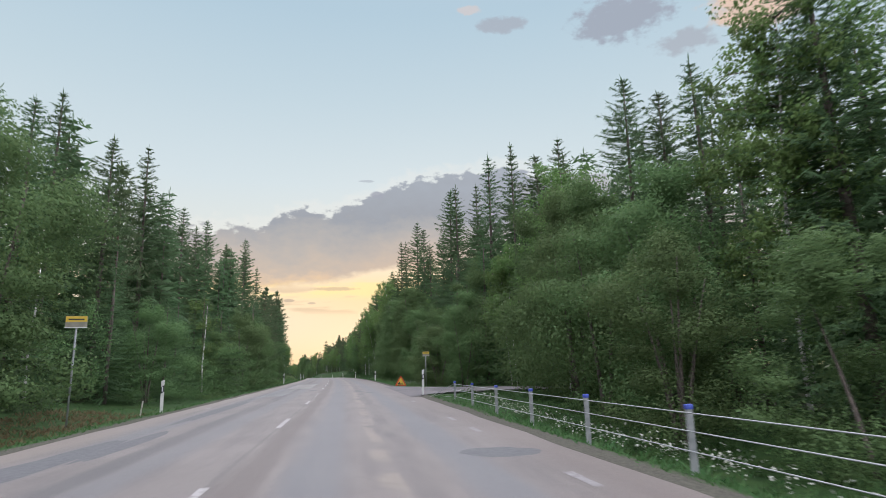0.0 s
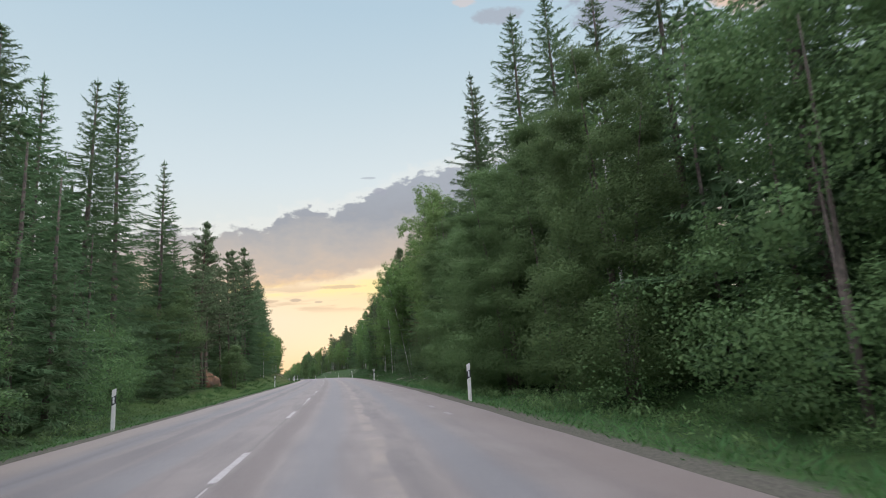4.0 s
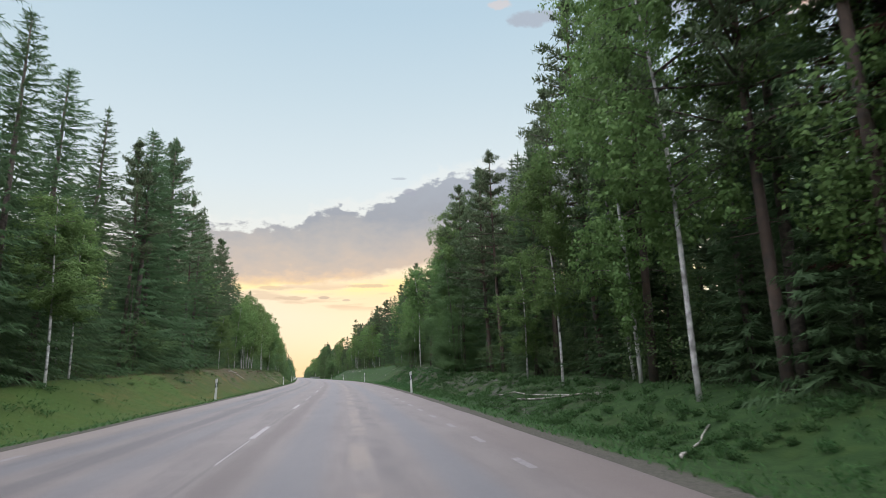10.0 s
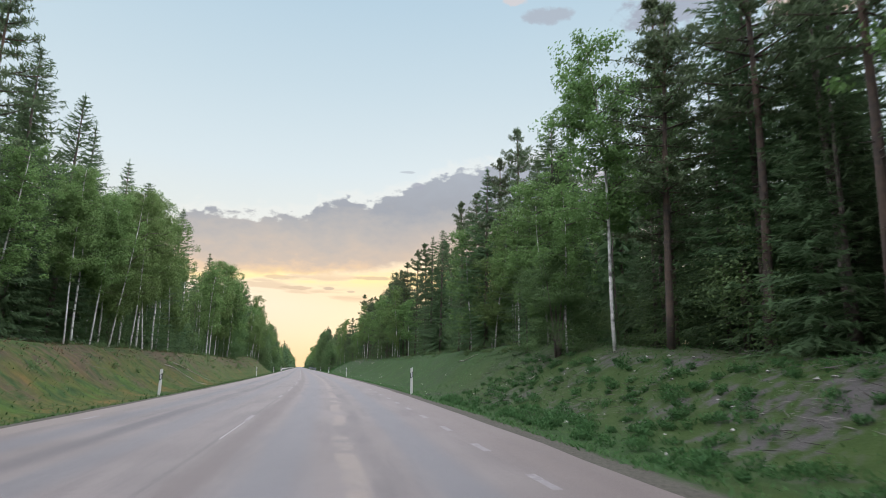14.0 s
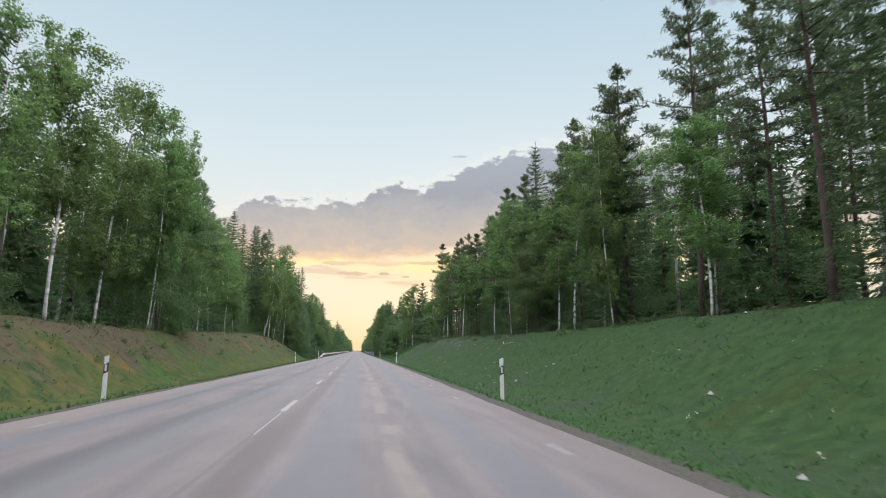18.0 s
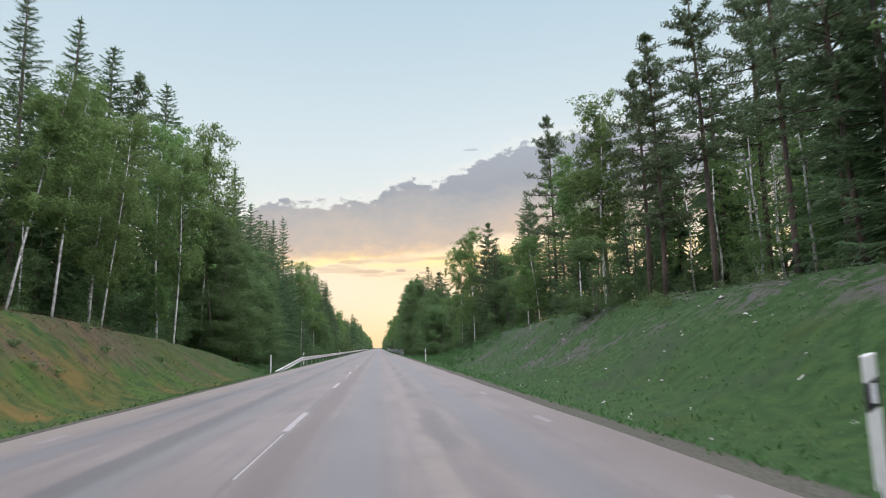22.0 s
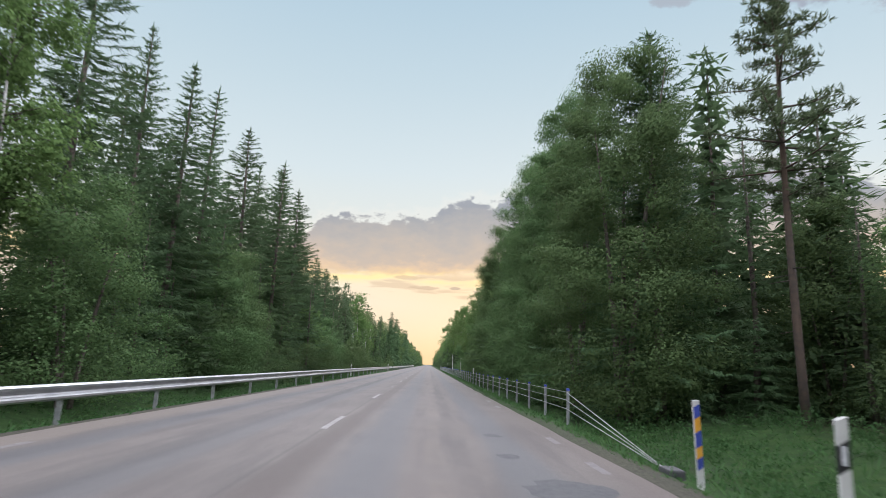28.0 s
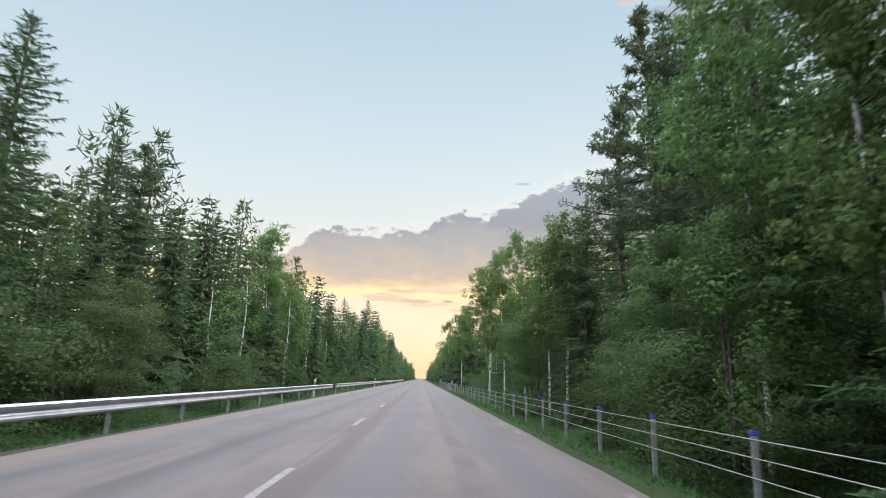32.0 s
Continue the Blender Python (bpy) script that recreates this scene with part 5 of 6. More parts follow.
# ------------------------------------------------------------------ side road and repairs
def build_side_road():
    u = np.array([4.7, 5.3, 6.0, 7.0, 8.5, 10.5, 13.0, 17.0, 22.0, 30.0, 45.0])
    near = np.array([28.5, 29.3, 30.4, 31.4, 32.2, 32.4, 31.8, 30.2, 28.0, 24.5, 18.0])
    far = np.array([47.5, 46.6, 45.0, 43.0, 40.6, 38.9, 37.4, 35.4, 33.2, 29.7, 23.2])
    t = np.linspace(0, 1, 9)
    S = near[:, None] + (far - near)[:, None] * t[None]
    U = np.repeat(u[:, None], 9, 1)
    P = on_road(S, U, np.interp(U, [4.7, 5.3, 6.0, 9.0], [-0.05, -0.022, 0.0, 0.01]) + 0.006 * np.sin(S * 1.3) * np.sin(U))
    me = mesh_of("side_road", P.reshape(-1, 3), [f[::-1] for f in grid_faces(len(u), 9)], M_GRAVEL, True)
    tagged(new("side_road", me), "pale gravelly side road joining the asphalt", "road", kind="structure")


build_side_road()


def patch(s, u, length, width, seed, material=M_PATCH, name="road_patch", lift=0.0):
    """A thin irregular repair lying on the asphalt."""
    rng = np.random.default_rng(seed)
    a = np.linspace(0, 2 * np.pi, 22, endpoint=False)
    r = 1 + rng.normal(0, 0.10, 22)
    S, U = s + np.sin(a) * length / 2 * r, u + np.cos(a) * width / 2 * r
    ring = on_road(S, U, -0.012 * np.abs(U) + 0.003 + lift)
    mid = on_road(s, u, -0.012 * abs(u) + 0.006 + lift)
    v = np.concatenate([ring, [mid]])
    me = mesh_of(name, v, [(i, (i + 1) % 22, 22) for i in range(22)], material)
    part(name, me, ROAD)


patch(9.3, 4.0, 1.1, 1.3, 1)
patch(37.4, 2.45, 0.9, 0.75, 2)
patch(39.2, 2.35, 0.8, 0.7, 3)
patch(35.8, 3.05, 0.9, 0.55, 4)
patch(48.6, 2.55, 0.6, 0.65, 5)
patch(49.6, 2.5, 0.5, 0.5, 6)
patch(54.6, 0.05, 2.6, 0.55, 7)
patch(42.5, -0.5, 1.8, 0.7, 8)
patch(10.0, -3.1, 7.0, 0.75, 9)
patch(12.5, -2.6, 5.0, 0.5, 10)
patch(23.0, -3.0, 12.0, 0.55, 16)
patch(427.0, 3.6, 1.4, 1.0, 11)
patch(429.4, 3.2, 0.5, 0.35, 12)
patch(432.0, 3.25, 0.5, 0.35, 13)
patch(463.7, 4.2, 0.9, 1.5, 14)
patch(36.7, 6.6, 1.0, 2.0, 17, M_PATCH, "tar_patch", 0.09)
patch(36.9, 8.8, 1.0, 2.7, 18, M_PATCH, "tar_patch", 0.12)
patch(36.1, 7.8, 0.6, 1.9, 19, M_WET, "wet_patch", 0.115)



def build_markings():
    """Worn centre dashes and edge dashes, each a thin piece of paint on the asphalt."""
    rng = np.random.default_rng(3)

    def worn(name, width, length, seed, material=M_PAINT):
        r = np.random.default_rng(seed)
        n = 9
        y = np.linspace(0, length, n)
        le, ri = -width / 2 + r.normal(0, width * 0.04, n), width / 2 + r.normal(0, width * 0.04, n)
        v = np.concatenate([np.stack([le, y, 0 * y], 1), np.stack([ri, y, 0 * y], 1)])
        return mesh_of(name, v, [(i, i + n, i + n + 1, i + 1) for i in range(n - 1)], material)

    dashes = [worn("centre_dash", 0.115, 2.7, i) for i in range(4)]
    faint = [worn("centre_dash", 0.10, 1.5, 30 + i, M_FAINT) for i in range(4)]
    edges = [worn("edge_dash", 0.13, 0.95, 10 + i, M_FAINT) for i in range(4)]
    lines = [worn("thin_line", 0.030, 3.1, 20 + i) for i in range(3)]
    s, k = 4.6, 0
    while s < 700:
        worn_off = 196 < s < 262 or k % 7 == 3
        part("centre_dash", (faint if worn_off else dashes)[k % 4], ROAD, along(s, 0, 0.005, s + 2.7, 0, 0.005))
        if k % 3 != 1 and 30 < s < 420:
            part("seam_line", lines[k % 3], ROAD, along(s - 3.4, 0.02, 0.005, s - 0.3, 0.02, 0.005))
        s += 9.87 if s < 310 else 10.1
        k += 1
    s = 0.5
    while s < 560:
        if not 27 < s < 47 and rng.random() < (0.85 if 100 < s < 240 else 0.55):
            part("edge_dash", edges[rng.integers(4)], ROAD, along(s, 4.35, -0.0475, s + 0.95, 4.35, -0.0475))
        if rng.random() < 0.10:
            part("edge_dash", edges[rng.integers(4)], ROAD, along(s, -3.75, -0.040, s + 0.95, -3.75, -0.040))
        s += 2.95


build_markings()


# ------------------------------------------------------------------ roadside posts
def delineator():
    """A white marker post with a slanted black band and a reflector."""
    root = tagged(new("delineator_post"), "white plastic roadside marker post with black band and reflector", "marker post", "marker posts along the road")
    sec = [(-0.064, -0.022), (-0.050, -0.034), (0.050, -0.034), (0.064, -0.022), (0.034, 0.034), (-0.034, 0.034)]

    def column(name, z0, z1, slant0, slant1, grow, material):
        v = [(x * grow, y * grow, z0 + slant0 * x / 0.064) for x, y in sec] + [(x * grow, y * grow, z1 + slant1 * x / 0.064) for x, y in sec]
        n = len(sec)
        f = [tuple(range(n))[::-1], tuple(range(n, 2 * n))] + [(i, (i + 1) % n, (i + 1) % n + n, i + n) for i in range(n)]
        return mesh_of(name, v, f, material)

    part("body", column("body", -0.25, 1.28, 0, 0.025, 1.0, M_WHITE), root)
    part("band", column("band", 0.80, 1.06, 0.04, 0.04, 1.06, M_BLACK), root, label="black slanted band")
    part("reflector", bm_mesh("reflector", box(-0.026, 0.026, -0.044, -0.034, 0.85, 1.03, 0.004), M_REFLEX), root, label="grey oblong reflector")
    return root


POST = None
for s, u in [(25.0, -5.6), (30.2, 5.5)] + [(s, u) for s in range(76, 680, 50) for u in (-5.45, 5.9)]:
    if u > 0 and s > 440:
        continue
    if u < 0 and s > 365:
        u = -5.35
    m = place(s, u, float(ground_z(s, u)) - 0.02, random.Random(s).uniform(-6, 6)) @ Matrix.Rotation(random.Random(s + 1 + u).gauss(0, 0.025), 4, 'Y')
    if POST is None:
        POST = delineator()
        POST.matrix_basis = m
    else:
        copy_thing(POST, m)


def barrier_marker():
    """A short white reflector plate fixed on a post of the cable barrier."""
    root = tagged(new("barrier_marker"), "short white reflector plate with black marks on the cable barrier", "marker plate", "marker plates on the barrier")
    part("plate", bm_mesh("plate", box(-0.058, 0.058, -0.055, -0.030, 0.58, 1.08, 0.010), M_WHITE), root)
    part("mark", bm_mesh("mark", box(0.010, 0.044, -0.059, -0.0545, 0.76, 1.00, 0.002), M_BLACK), root, label="black upright mark")
    part("mark", bm_mesh("mark", box(-0.040, 0.010, -0.059, -0.0545, 0.70, 0.735, 0.002), M_BLACK), root, label="black cross mark")
    part("bracket", bm_mesh("bracket", box(-0.05, 0.05, -0.030, 0.03, 0.62, 0.66, 0.004), M_STEEL), root)
    return root


MARKER = barrier_marker()
MARKER.matrix_basis = place(477.1, 6.3)
for s in (526.1, 575.1, 627.6):
    copy_thing(MARKER, place(s, 6.3))


def stump_marker(s, u, h):
    root = tagged(new("marker_stick"), "short pale leaning stick beside the marker post", "stick")
    part("stick", bm_mesh("stick", box(-0.02, 0.02, -0.02, 0.02, -0.2, h, 0.005), M_LOG), root)
    root.matrix_basis = place(s, u, float(ground_z(s, u))) @ Matrix.Rotation(0.12, 4, 'Y')


stump_marker(23.0, -5.75, 0.55)


def end_marker():
    """The slim white post where the steel rail begins."""
    root = tagged(new("rail_marker_post"), "slim white marker post at the start of the guard rail", "marker post")
    part("body", bm_mesh("body", box(-0.040, 0.040, -0.020, 0.020, -0.3, 1.12, 0.010), M_WHITE), root)
    root.matrix_basis = place(357.5, -5.0, float(ground_z(357.5, -5.0)))


end_marker()


def striped_marker():
    root = tagged(new("striped_marker_post"), "white marker post with blue and amber stripes at the cable barrier", "marker post")
    part("body", bm_mesh("body", box(-0.047, 0.047, -0.02, 0.02, -0.3, 1.12, 0.010), M_WHITE), root)
    for k, (z0, z1, mat) in enumerate([(0.20, 0.34, M_BLUE), (0.34, 0.48, M_ORANGE), (0.48, 0.68, M_BLUE), (0.68, 0.86, M_ORANGE), (0.86, 1.02, M_BLUE)]):
        v = [(-0.041, -0.0235, z0), (0.041, -0.0235, z0 + 0.05), (0.041, -0.0235, z1 + 0.05), (-0.041, -0.0235, z1),
             (-0.041, -0.0195, z0), (0.041, -0.0195, z0 + 0.05), (0.041, -0.0195, z1 + 0.05), (-0.041, -0.0195, z1)]
        f = [(0, 1, 2, 3), (7, 6, 5, 4), (0, 4, 5, 1), (1, 5, 6, 2), (2, 6, 7, 3), (3, 7, 4, 0)]
        part("stripe", mesh_of("stripe", v, f, mat), root)
    root.matrix_basis = place(428.4, 5.65, float(ground_z(428.4, 5.65)) + 0.04) @ Matrix.Rotation(-0.03, 4, 'Y')


striped_marker()


# ------------------------------------------------------------------ steel rail
def rail_profile():
    return [(0.0, 0.155), (0.03, 0.15), (0.075, 0.115), (0.08, 0.075), (0.03, 0.03), (0.012, 0.0), (0.03, -0.03), (0.08, -0.075),
            (0.075, -0.115), (0.03, -0.15), (0.0, -0.155)]


def rail_mesh(name, length, z_in=0.0, z_out=0.0):
    """A folded steel beam along y with its front towards +x."""
    p = rail_profile()
    n = len(p)
    back = [(x - 0.006, z) for x, z in p]
    ring = p + back[::-1]
    m = len(ring)
    v = [(x, 0.0, z + z_in) for x, z in ring] + [(x, length, z + z_out) for x, z in ring]
    f = [(i, (i + 1) % m, (i + 1) % m + m, i + m) for i in range(m)]
    return mesh_of(name, v, f, M_STEEL)


def guard_rail(s0, s1, ramp=0.0):
    root = tagged(new("guard_rail"), "galvanised steel guard rail on posts along the road", "guard rail", "guard rails")
    root.matrix_basis = place(s0, -5.0, 0)
    inv = root.matrix_basis.inverted()
    beam = rail_mesh("beam", 4.02)
    post = bm_mesh("post", box(-0.10, -0.008, -0.03, 0.03, -1.35, 0.10, 0.008), M_POSTSTEEL)
    s = s0
    if ramp:
        part("end_beam", rail_mesh("end_beam", ramp + 0.05), root, inv @ along(s0, -5.1, -0.18, s0 + ramp, -5.0, 0.50), "sloping end of the rail, sunk into the ground")
        part("post", post, root, inv @ along(s0 + ramp * 0.55, -5.05, 0.14, s0 + ramp, -5.0, 0.14))
        s += ramp
    while s < s1 - 0.5:
        e = min(s + 4, s1)
        m = inv @ along(s, -5.0, 0.50, s + 4, -5.0, 0.50)
        part("beam", beam, root, m)
        part("post", post, root, m @ Matrix.Translation((0, 0.35, 0)))
        s = e


guard_rail(359.5, 531.5, 12.0)
guard_rail(533.5, 700.0)


# ------------------------------------------------------------------ cable barriers
def cable(points, radius=0.0095):
    return mesh_of("cable", *tube([tuple(q) for q in points], np.full(len(points), radius), 6), M_CABLE, True)


def cable_barrier(s0, s1, ends, u=6.3, gap=3.5):
    """Posts with blue caps and three steel cables; ends: where the cables go down to an anchor."""
    root = tagged(new("cable_barrier"), "three-cable steel road barrier on grey posts with blue caps", "cable barrier", "cable barriers")
    root.matrix_basis = place(s0, u, 0)
    inv = root.matrix_basis.inverted()
    body = bm_mesh("post", box(-0.045, 0.045, -0.03, 0.03, -1.4, 0.66, 0.012), M_POSTSTEEL)
    cap = bm_mesh("cap", box(-0.052, 0.052, -0.036, 0.036, 0.64, 0.71, 0.012), M_BLUE)
    s = s0
    while s <= s1:
        m = inv @ place(s, u, 0.0)
        one = part("post", body, root, m)
        part("cap", cap, one, None, "blue plastic cap")
        s += gap
    last = s - gap
    for z in (0.60, 0.36, 0.10):
        pts = [on_road(q, u - 0.055, z) for q in np.arange(s0, last + 0.1, gap)]
        if "start" in ends:
            pts = [on_road(s0 - 9.5, u - 0.75, -0.16)] + pts
        if "end" in ends:
            pts = pts + [on_road(last + 3.6, u - 0.7, -0.14)]
        me = cable(pts)
        me.transform(inv)
        part("cable", me, root)
    for side, q, uu in (("start", s0 - 9.5, u - 0.75), ("end", last + 3.6, u - 0.7)):
        if side in ends:
            part("anchor", bm_mesh("anchor", box(-0.12, 0.12, -0.20, 0.20, -0.3, 0.07, 0.03), M_PATCH), root, inv @ place(q, uu, -0.14), "low steel cable anchor")


cable_barrier(-6.5, 25.1, ("end",), 6.2)
cable_barrier(438.6, 640.0, ("start",), 6.3)


# ------------------------------------------------------------------ signs
def name_sign(s, u, top, width, height, turn):
    """A yellow board with two lines of unreadable writing, on a thin pole."""
    root = tagged(new("road_sign"), "small yellow direction board on a thin grey pole", "road sign", "yellow road signs")
    g = float(ground_z(s, u))
    root.matrix_basis = place(s, u, g, turn)
    h = top - g
    pole = tube([(0, 0, -0.4), (0, 0, h - 0.03)], np.array([0.03, 0.03]), 10)
    part("pole", mesh_of("pole", *pole, M_POSTSTEEL, True), root)
    board = part("board", bm_mesh("board", box(-width / 2, width / 2, -0.055, -0.035, h - height, h, 0.006), M_SIGNGREY), root)
    part("panel", bm_mesh("panel", box(-width / 2 + 0.01, width / 2 - 0.01, -0.062, -0.0555, h - height * 0.48, h - 0.01, 0.002), M_YELLOW), board, label="yellow upper panel")
    part("rim", bm_mesh("rim", box(-width / 2, width / 2, -0.062, -0.0555, h - height, h - height + 0.035, 0.002), M_WHITE), board, label="white lower edge")
    part("writing", bm_mesh("writing", box(-width * 0.36, width * 0.36, -0.066, -0.0625, h - height * 0.34, h - height * 0.22, 0.001), M_BLACK), board, label="dark unreadable writing")
    for k in (-1, 1):
        part("clamp", bm_mesh("clamp", box(-0.045, 0.045, -0.036, 0.034, h - height * (0.5 + 0.28 * k) - 0.02, h - height * (0.5 + 0.28 * k) + 0.02, 0.004), M_STEEL), root)


name_sign(21.2, -7.4, 3.3, 0.66, 0.40, 6)
name_sign(46.0, 7.95, 2.62, 0.54, 0.36, 8)


def warning_sign():
    """A red-edged triangle for loose stones, standing low on the verge."""
    s, u = 47.8, 6.13
    root = tagged(new("warning_sign"), "red and yellow loose stones warning triangle on a low stand", "warning sign")
    root.matrix_basis = place(s, u, float(ground_z(s, u)) + 0.06, -2)
    w, h = 0.48, 0.84

    def tri(k, z):
        c = h / 3
        pts = [(-w, 0.0), (w, 0.0), (0.0, h)]
        return [(x * k, c + (q - c) * k + z) for x, q in pts]

    def rounded(pts, r):
        out = []
        for i, p in enumerate(pts):
            a, b = Vector(pts[i - 1]), Vector(pts[(i + 1) % 3])
            p = Vector(p)
            d0, d1 = (a - p).normalized(), (b - p).normalized()
            for f in (0.0, 0.35, 0.65, 1.0):
                q = p + d0 * r * (1 - f) + d1 * r * f
                q = q.lerp(p, 0.45 * (1 - abs(2 * f - 1)))
                out.append((q.x, q.y))
        return out

    part("board", prism("board", rounded(tri(1.0, 0), 0.06), -0.012, 0.012, M_RED), root)
    part("face", prism("face", rounded(tri(0.68, 0), 0.03), -0.017, -0.0125, M_YELLOW), root, label="yellow inner triangle")
    car = [(-0.245, 0.135), (-0.235, 0.105), (-0.20, 0.105), (-0.19, 0.13), (-0.10, 0.13), (-0.09, 0.10), (-0.035, 0.10), (-0.02, 0.14), (-0.03, 0.22), (-0.065, 0.255),
           (-0.10, 0.34), (-0.135, 0.335), (-0.15, 0.26), (-0.21, 0.25)]
    part("car_symbol", prism("car_symbol", car, -0.021, -0.0175, M_BLACK), root, label="black car symbol")
    part("ground_symbol", prism("ground_symbol", [(-0.25, 0.088), (0.27, 0.088), (0.26, 0.098), (-0.245, 0.098)], -0.021, -0.0175, M_BLACK), root, label="black line under the car symbol")
    for k, (x, z, r, a) in enumerate([(0.045, 0.16, 0.045, 1.0), (0.085, 0.22, 0.035, 0.9), (0.11, 0.14, 0.040, 0.5), (0.10, 0.32, 0.030, 0.6), (0.155, 0.22, 0.026, 0.8), (0.20, 0.14, 0.024, 0.2), (0.14, 0.265, 0.020, 0.3)]):
        c, q = math.cos(a), math.sin(a)
        pts = [(x + c * dx * r * 1.4 - q * dz * r * 0.6, z + q * dx * r * 1.4 + c * dz * r * 0.6) for dx, dz in ((-1, -0.6), (0.2, -1), (1, 0), (0.3, 1), (-0.8, 0.7))]
        part("stone_symbol", prism("stone_symbol", pts, -0.021, -0.0175, M_BLACK), root, label="black stone symbol")
    for x in (-0.3, 0.3):
        leg = tube([(x, 0.0, 0.05), (x * 1.05, 0.16, -0.28)], np.array([0.012, 0.012]), 6)
        part("leg", mesh_of("leg", *leg, M_STEEL, True), root)


warning_sign()


# ------------------------------------------------------------------ fallen trunks on the verges
def fallen_log(s0, u0, s1, u1):
    rng = np.random.default_rng(int(s0 * 10))
    n = 7
    s, u = np.linspace(s0, s1, n), np.linspace(u0, u1, n) + rng.normal(0, 0.06, n)
    pts = on_road(s, u, ground_z(s, u) + 0.07)
    c = pts[0].copy()
    r = rng.uniform(0.028, 0.05)
    v, f = tube(pts - c, np.linspace(r, r * 0.45, n), 7)
    ob = tagged(new("fallen_branch", mesh_of("fallen_branch", v, f, M_LOG, True)), "pale bare fallen trunk lying on the verge", "fallen branch", "fallen branches")
    ob.location = Vector(c)


fallen_log(132.8, 6.2, 135.3, 10.9)
fallen_log(170.4, 9.9, 159.9, 11.1)
fallen_log(198.8, 9.6, 197.8, 10.8)
fallen_log(207.2, -10.0, 210.6, -9.7)
fallen_log(208.6, -9.4, 210.9, -8.9)
fallen_log(245.4, -9.3, 251.6, -7.4)
fallen_log(242.3, -9.2, 246.2, -7.0)
fallen_log(240.9, 11.9, 238.7, 12.8)
fallen_log(222.7, 10.7, 222.6, 10.9)
fallen_log(321.9, 12.0, 321.6, 12.7)
fallen_log(316.7, 11.4, 316.3, 11.7)
fallen_log(317.8, 12.8, 317.7, 13.5)
fallen_log(329.0, 12.5, 327.3, 13.3)
fallen_log(125.8, 6.5, 133.0, 10.5)
fallen_log(122.4, 9.5, 126.2, 12.8)
fallen_log(127.2, 11.5, 125.8, 12.6)
fallen_log(117.9, 10.5, 118.9, 11.5)
fallen_log(382.9, 10.4, 383.1, 11.0)
fallen_log(167.3, 9.6, 160.8, 11.1)
fallen_log(149.8, 7.5, 152.8, 10.1)
fallen_log(300.8, 12.1, 297.8, 12.2)

# ------------------------------------------------------------------ grass
def build_grass():
    """Blades of grass on the verges and dry tufts on the heath bank, thinning away from the road."""
    rng = np.random.default_rng(9)

    def sow(name, label, n, s_lo, s_hi, side, d_lo, d_hi, hmin, hmax, width, material, power=1.6):
        s = rng.uniform(s_lo, s_hi, n)
        d = d_lo + (d_hi - d_lo) * rng.uniform(0, 1, n) ** power
        u = np.where(side > 0, road_r(s) + d, ROAD_L - d)
        keep = ~((s > 28) & (s < 46.5 - 0.9 * (u - 5)) & (u > 4.5)) & (np.sin(s * 0.7 + 2 * u) + np.sin(s * 1.9 - u) + rng.normal(0, 0.8, n) > -1.2)
        s, u = s[keep], u[keep]
        k = 1 if material is M_GRASS else 3
        c = np.repeat(on_road(s, u, ground_z(s, u) - 0.02), k, 0)
        m = len(c)
        c[:, :2] += rng.normal(0, 0.07, (m, 2))
        al = np.stack([rng.normal(0, 0.9, m), rng.normal(0, 0.9, m), np.ones(m)], 1)
        if material is M_FLOWER:
            c[:, 2] += rng.uniform(hmin, hmax, m)
            al[:, 2] = rng.normal(0, 0.15, m)
            hmin, hmax = 0.03, 0.06
        v = blades(rng, c, al, rng.uniform(hmin, hmax, m), rng.uniform(0.6, 1.3, m) * width, 0.1)
        tagged(new(name, blade_mesh(name, v, material, np.tile([[0.0, 0.0, 1.0]], (m, 1)), 0.75)), label, "grass", kind="stuff")

    for lo, hi in ((0, 180), (180, 360), (360, 560)):
        sow("grass", "green grass on the roadside verge", 44000, lo, hi, 1, 0.4, 10, 0.06, 0.20, 0.035, M_GRASS)
        sow("grass", "green grass on the roadside verge", 26000, lo, hi, -1, 0.3, 6.5, 0.06, 0.20, 0.035, M_GRASS)
    sow("dry_grass", "dry brown heath tufts on the bank", 3600, 175, 352, -1, 4.2, 8.8, 0.06, 0.22, 0.035, M_DRYGRASS, 0.6)
    sow("dry_grass", "dry brown grass at the forest edge", 2500, 0, 28, -1, 1.8, 6, 0.08, 0.30, 0.04, M_DRYGRASS, 0.8)
    sow("wild_flowers", "white umbels of wild flowers in the grass", 420, 2, 24, 1, 1.0, 2.6, 0.25, 0.55, 0.045, M_FLOWER, 1.0)
    sow("wild_flowers", "white umbels of wild flowers in the grass", 80, 54, 60, 1, 1.6, 3.6, 0.25, 0.5, 0.045, M_FLOWER, 1.0)
    sow("tall_grass", "tall grass and weeds at the foot of the bank", 5200, 345, 440, 1, 0.8, 9, 0.22, 0.50, 0.035, M_GRASS, 1.2)
    sow("tall_grass", "tall grass and weeds along the ditch", 3600, 0, 120, 1, 0.9, 5, 0.20, 0.42, 0.03, M_GRASS, 1.2)
    sow("grass", "fresh green grass under the cable barrier", 14000, 436, 545, 1, 0.15, 2.6, 0.06, 0.18, 0.03, M_GRASS, 1.0)
    sow("wild_flowers", "scattered pale flowers in the grass", 120, 225, 400, 1, 1.0, 7, 0.10, 0.2, 0.06, M_FLOWER, 1.0)


build_grass()


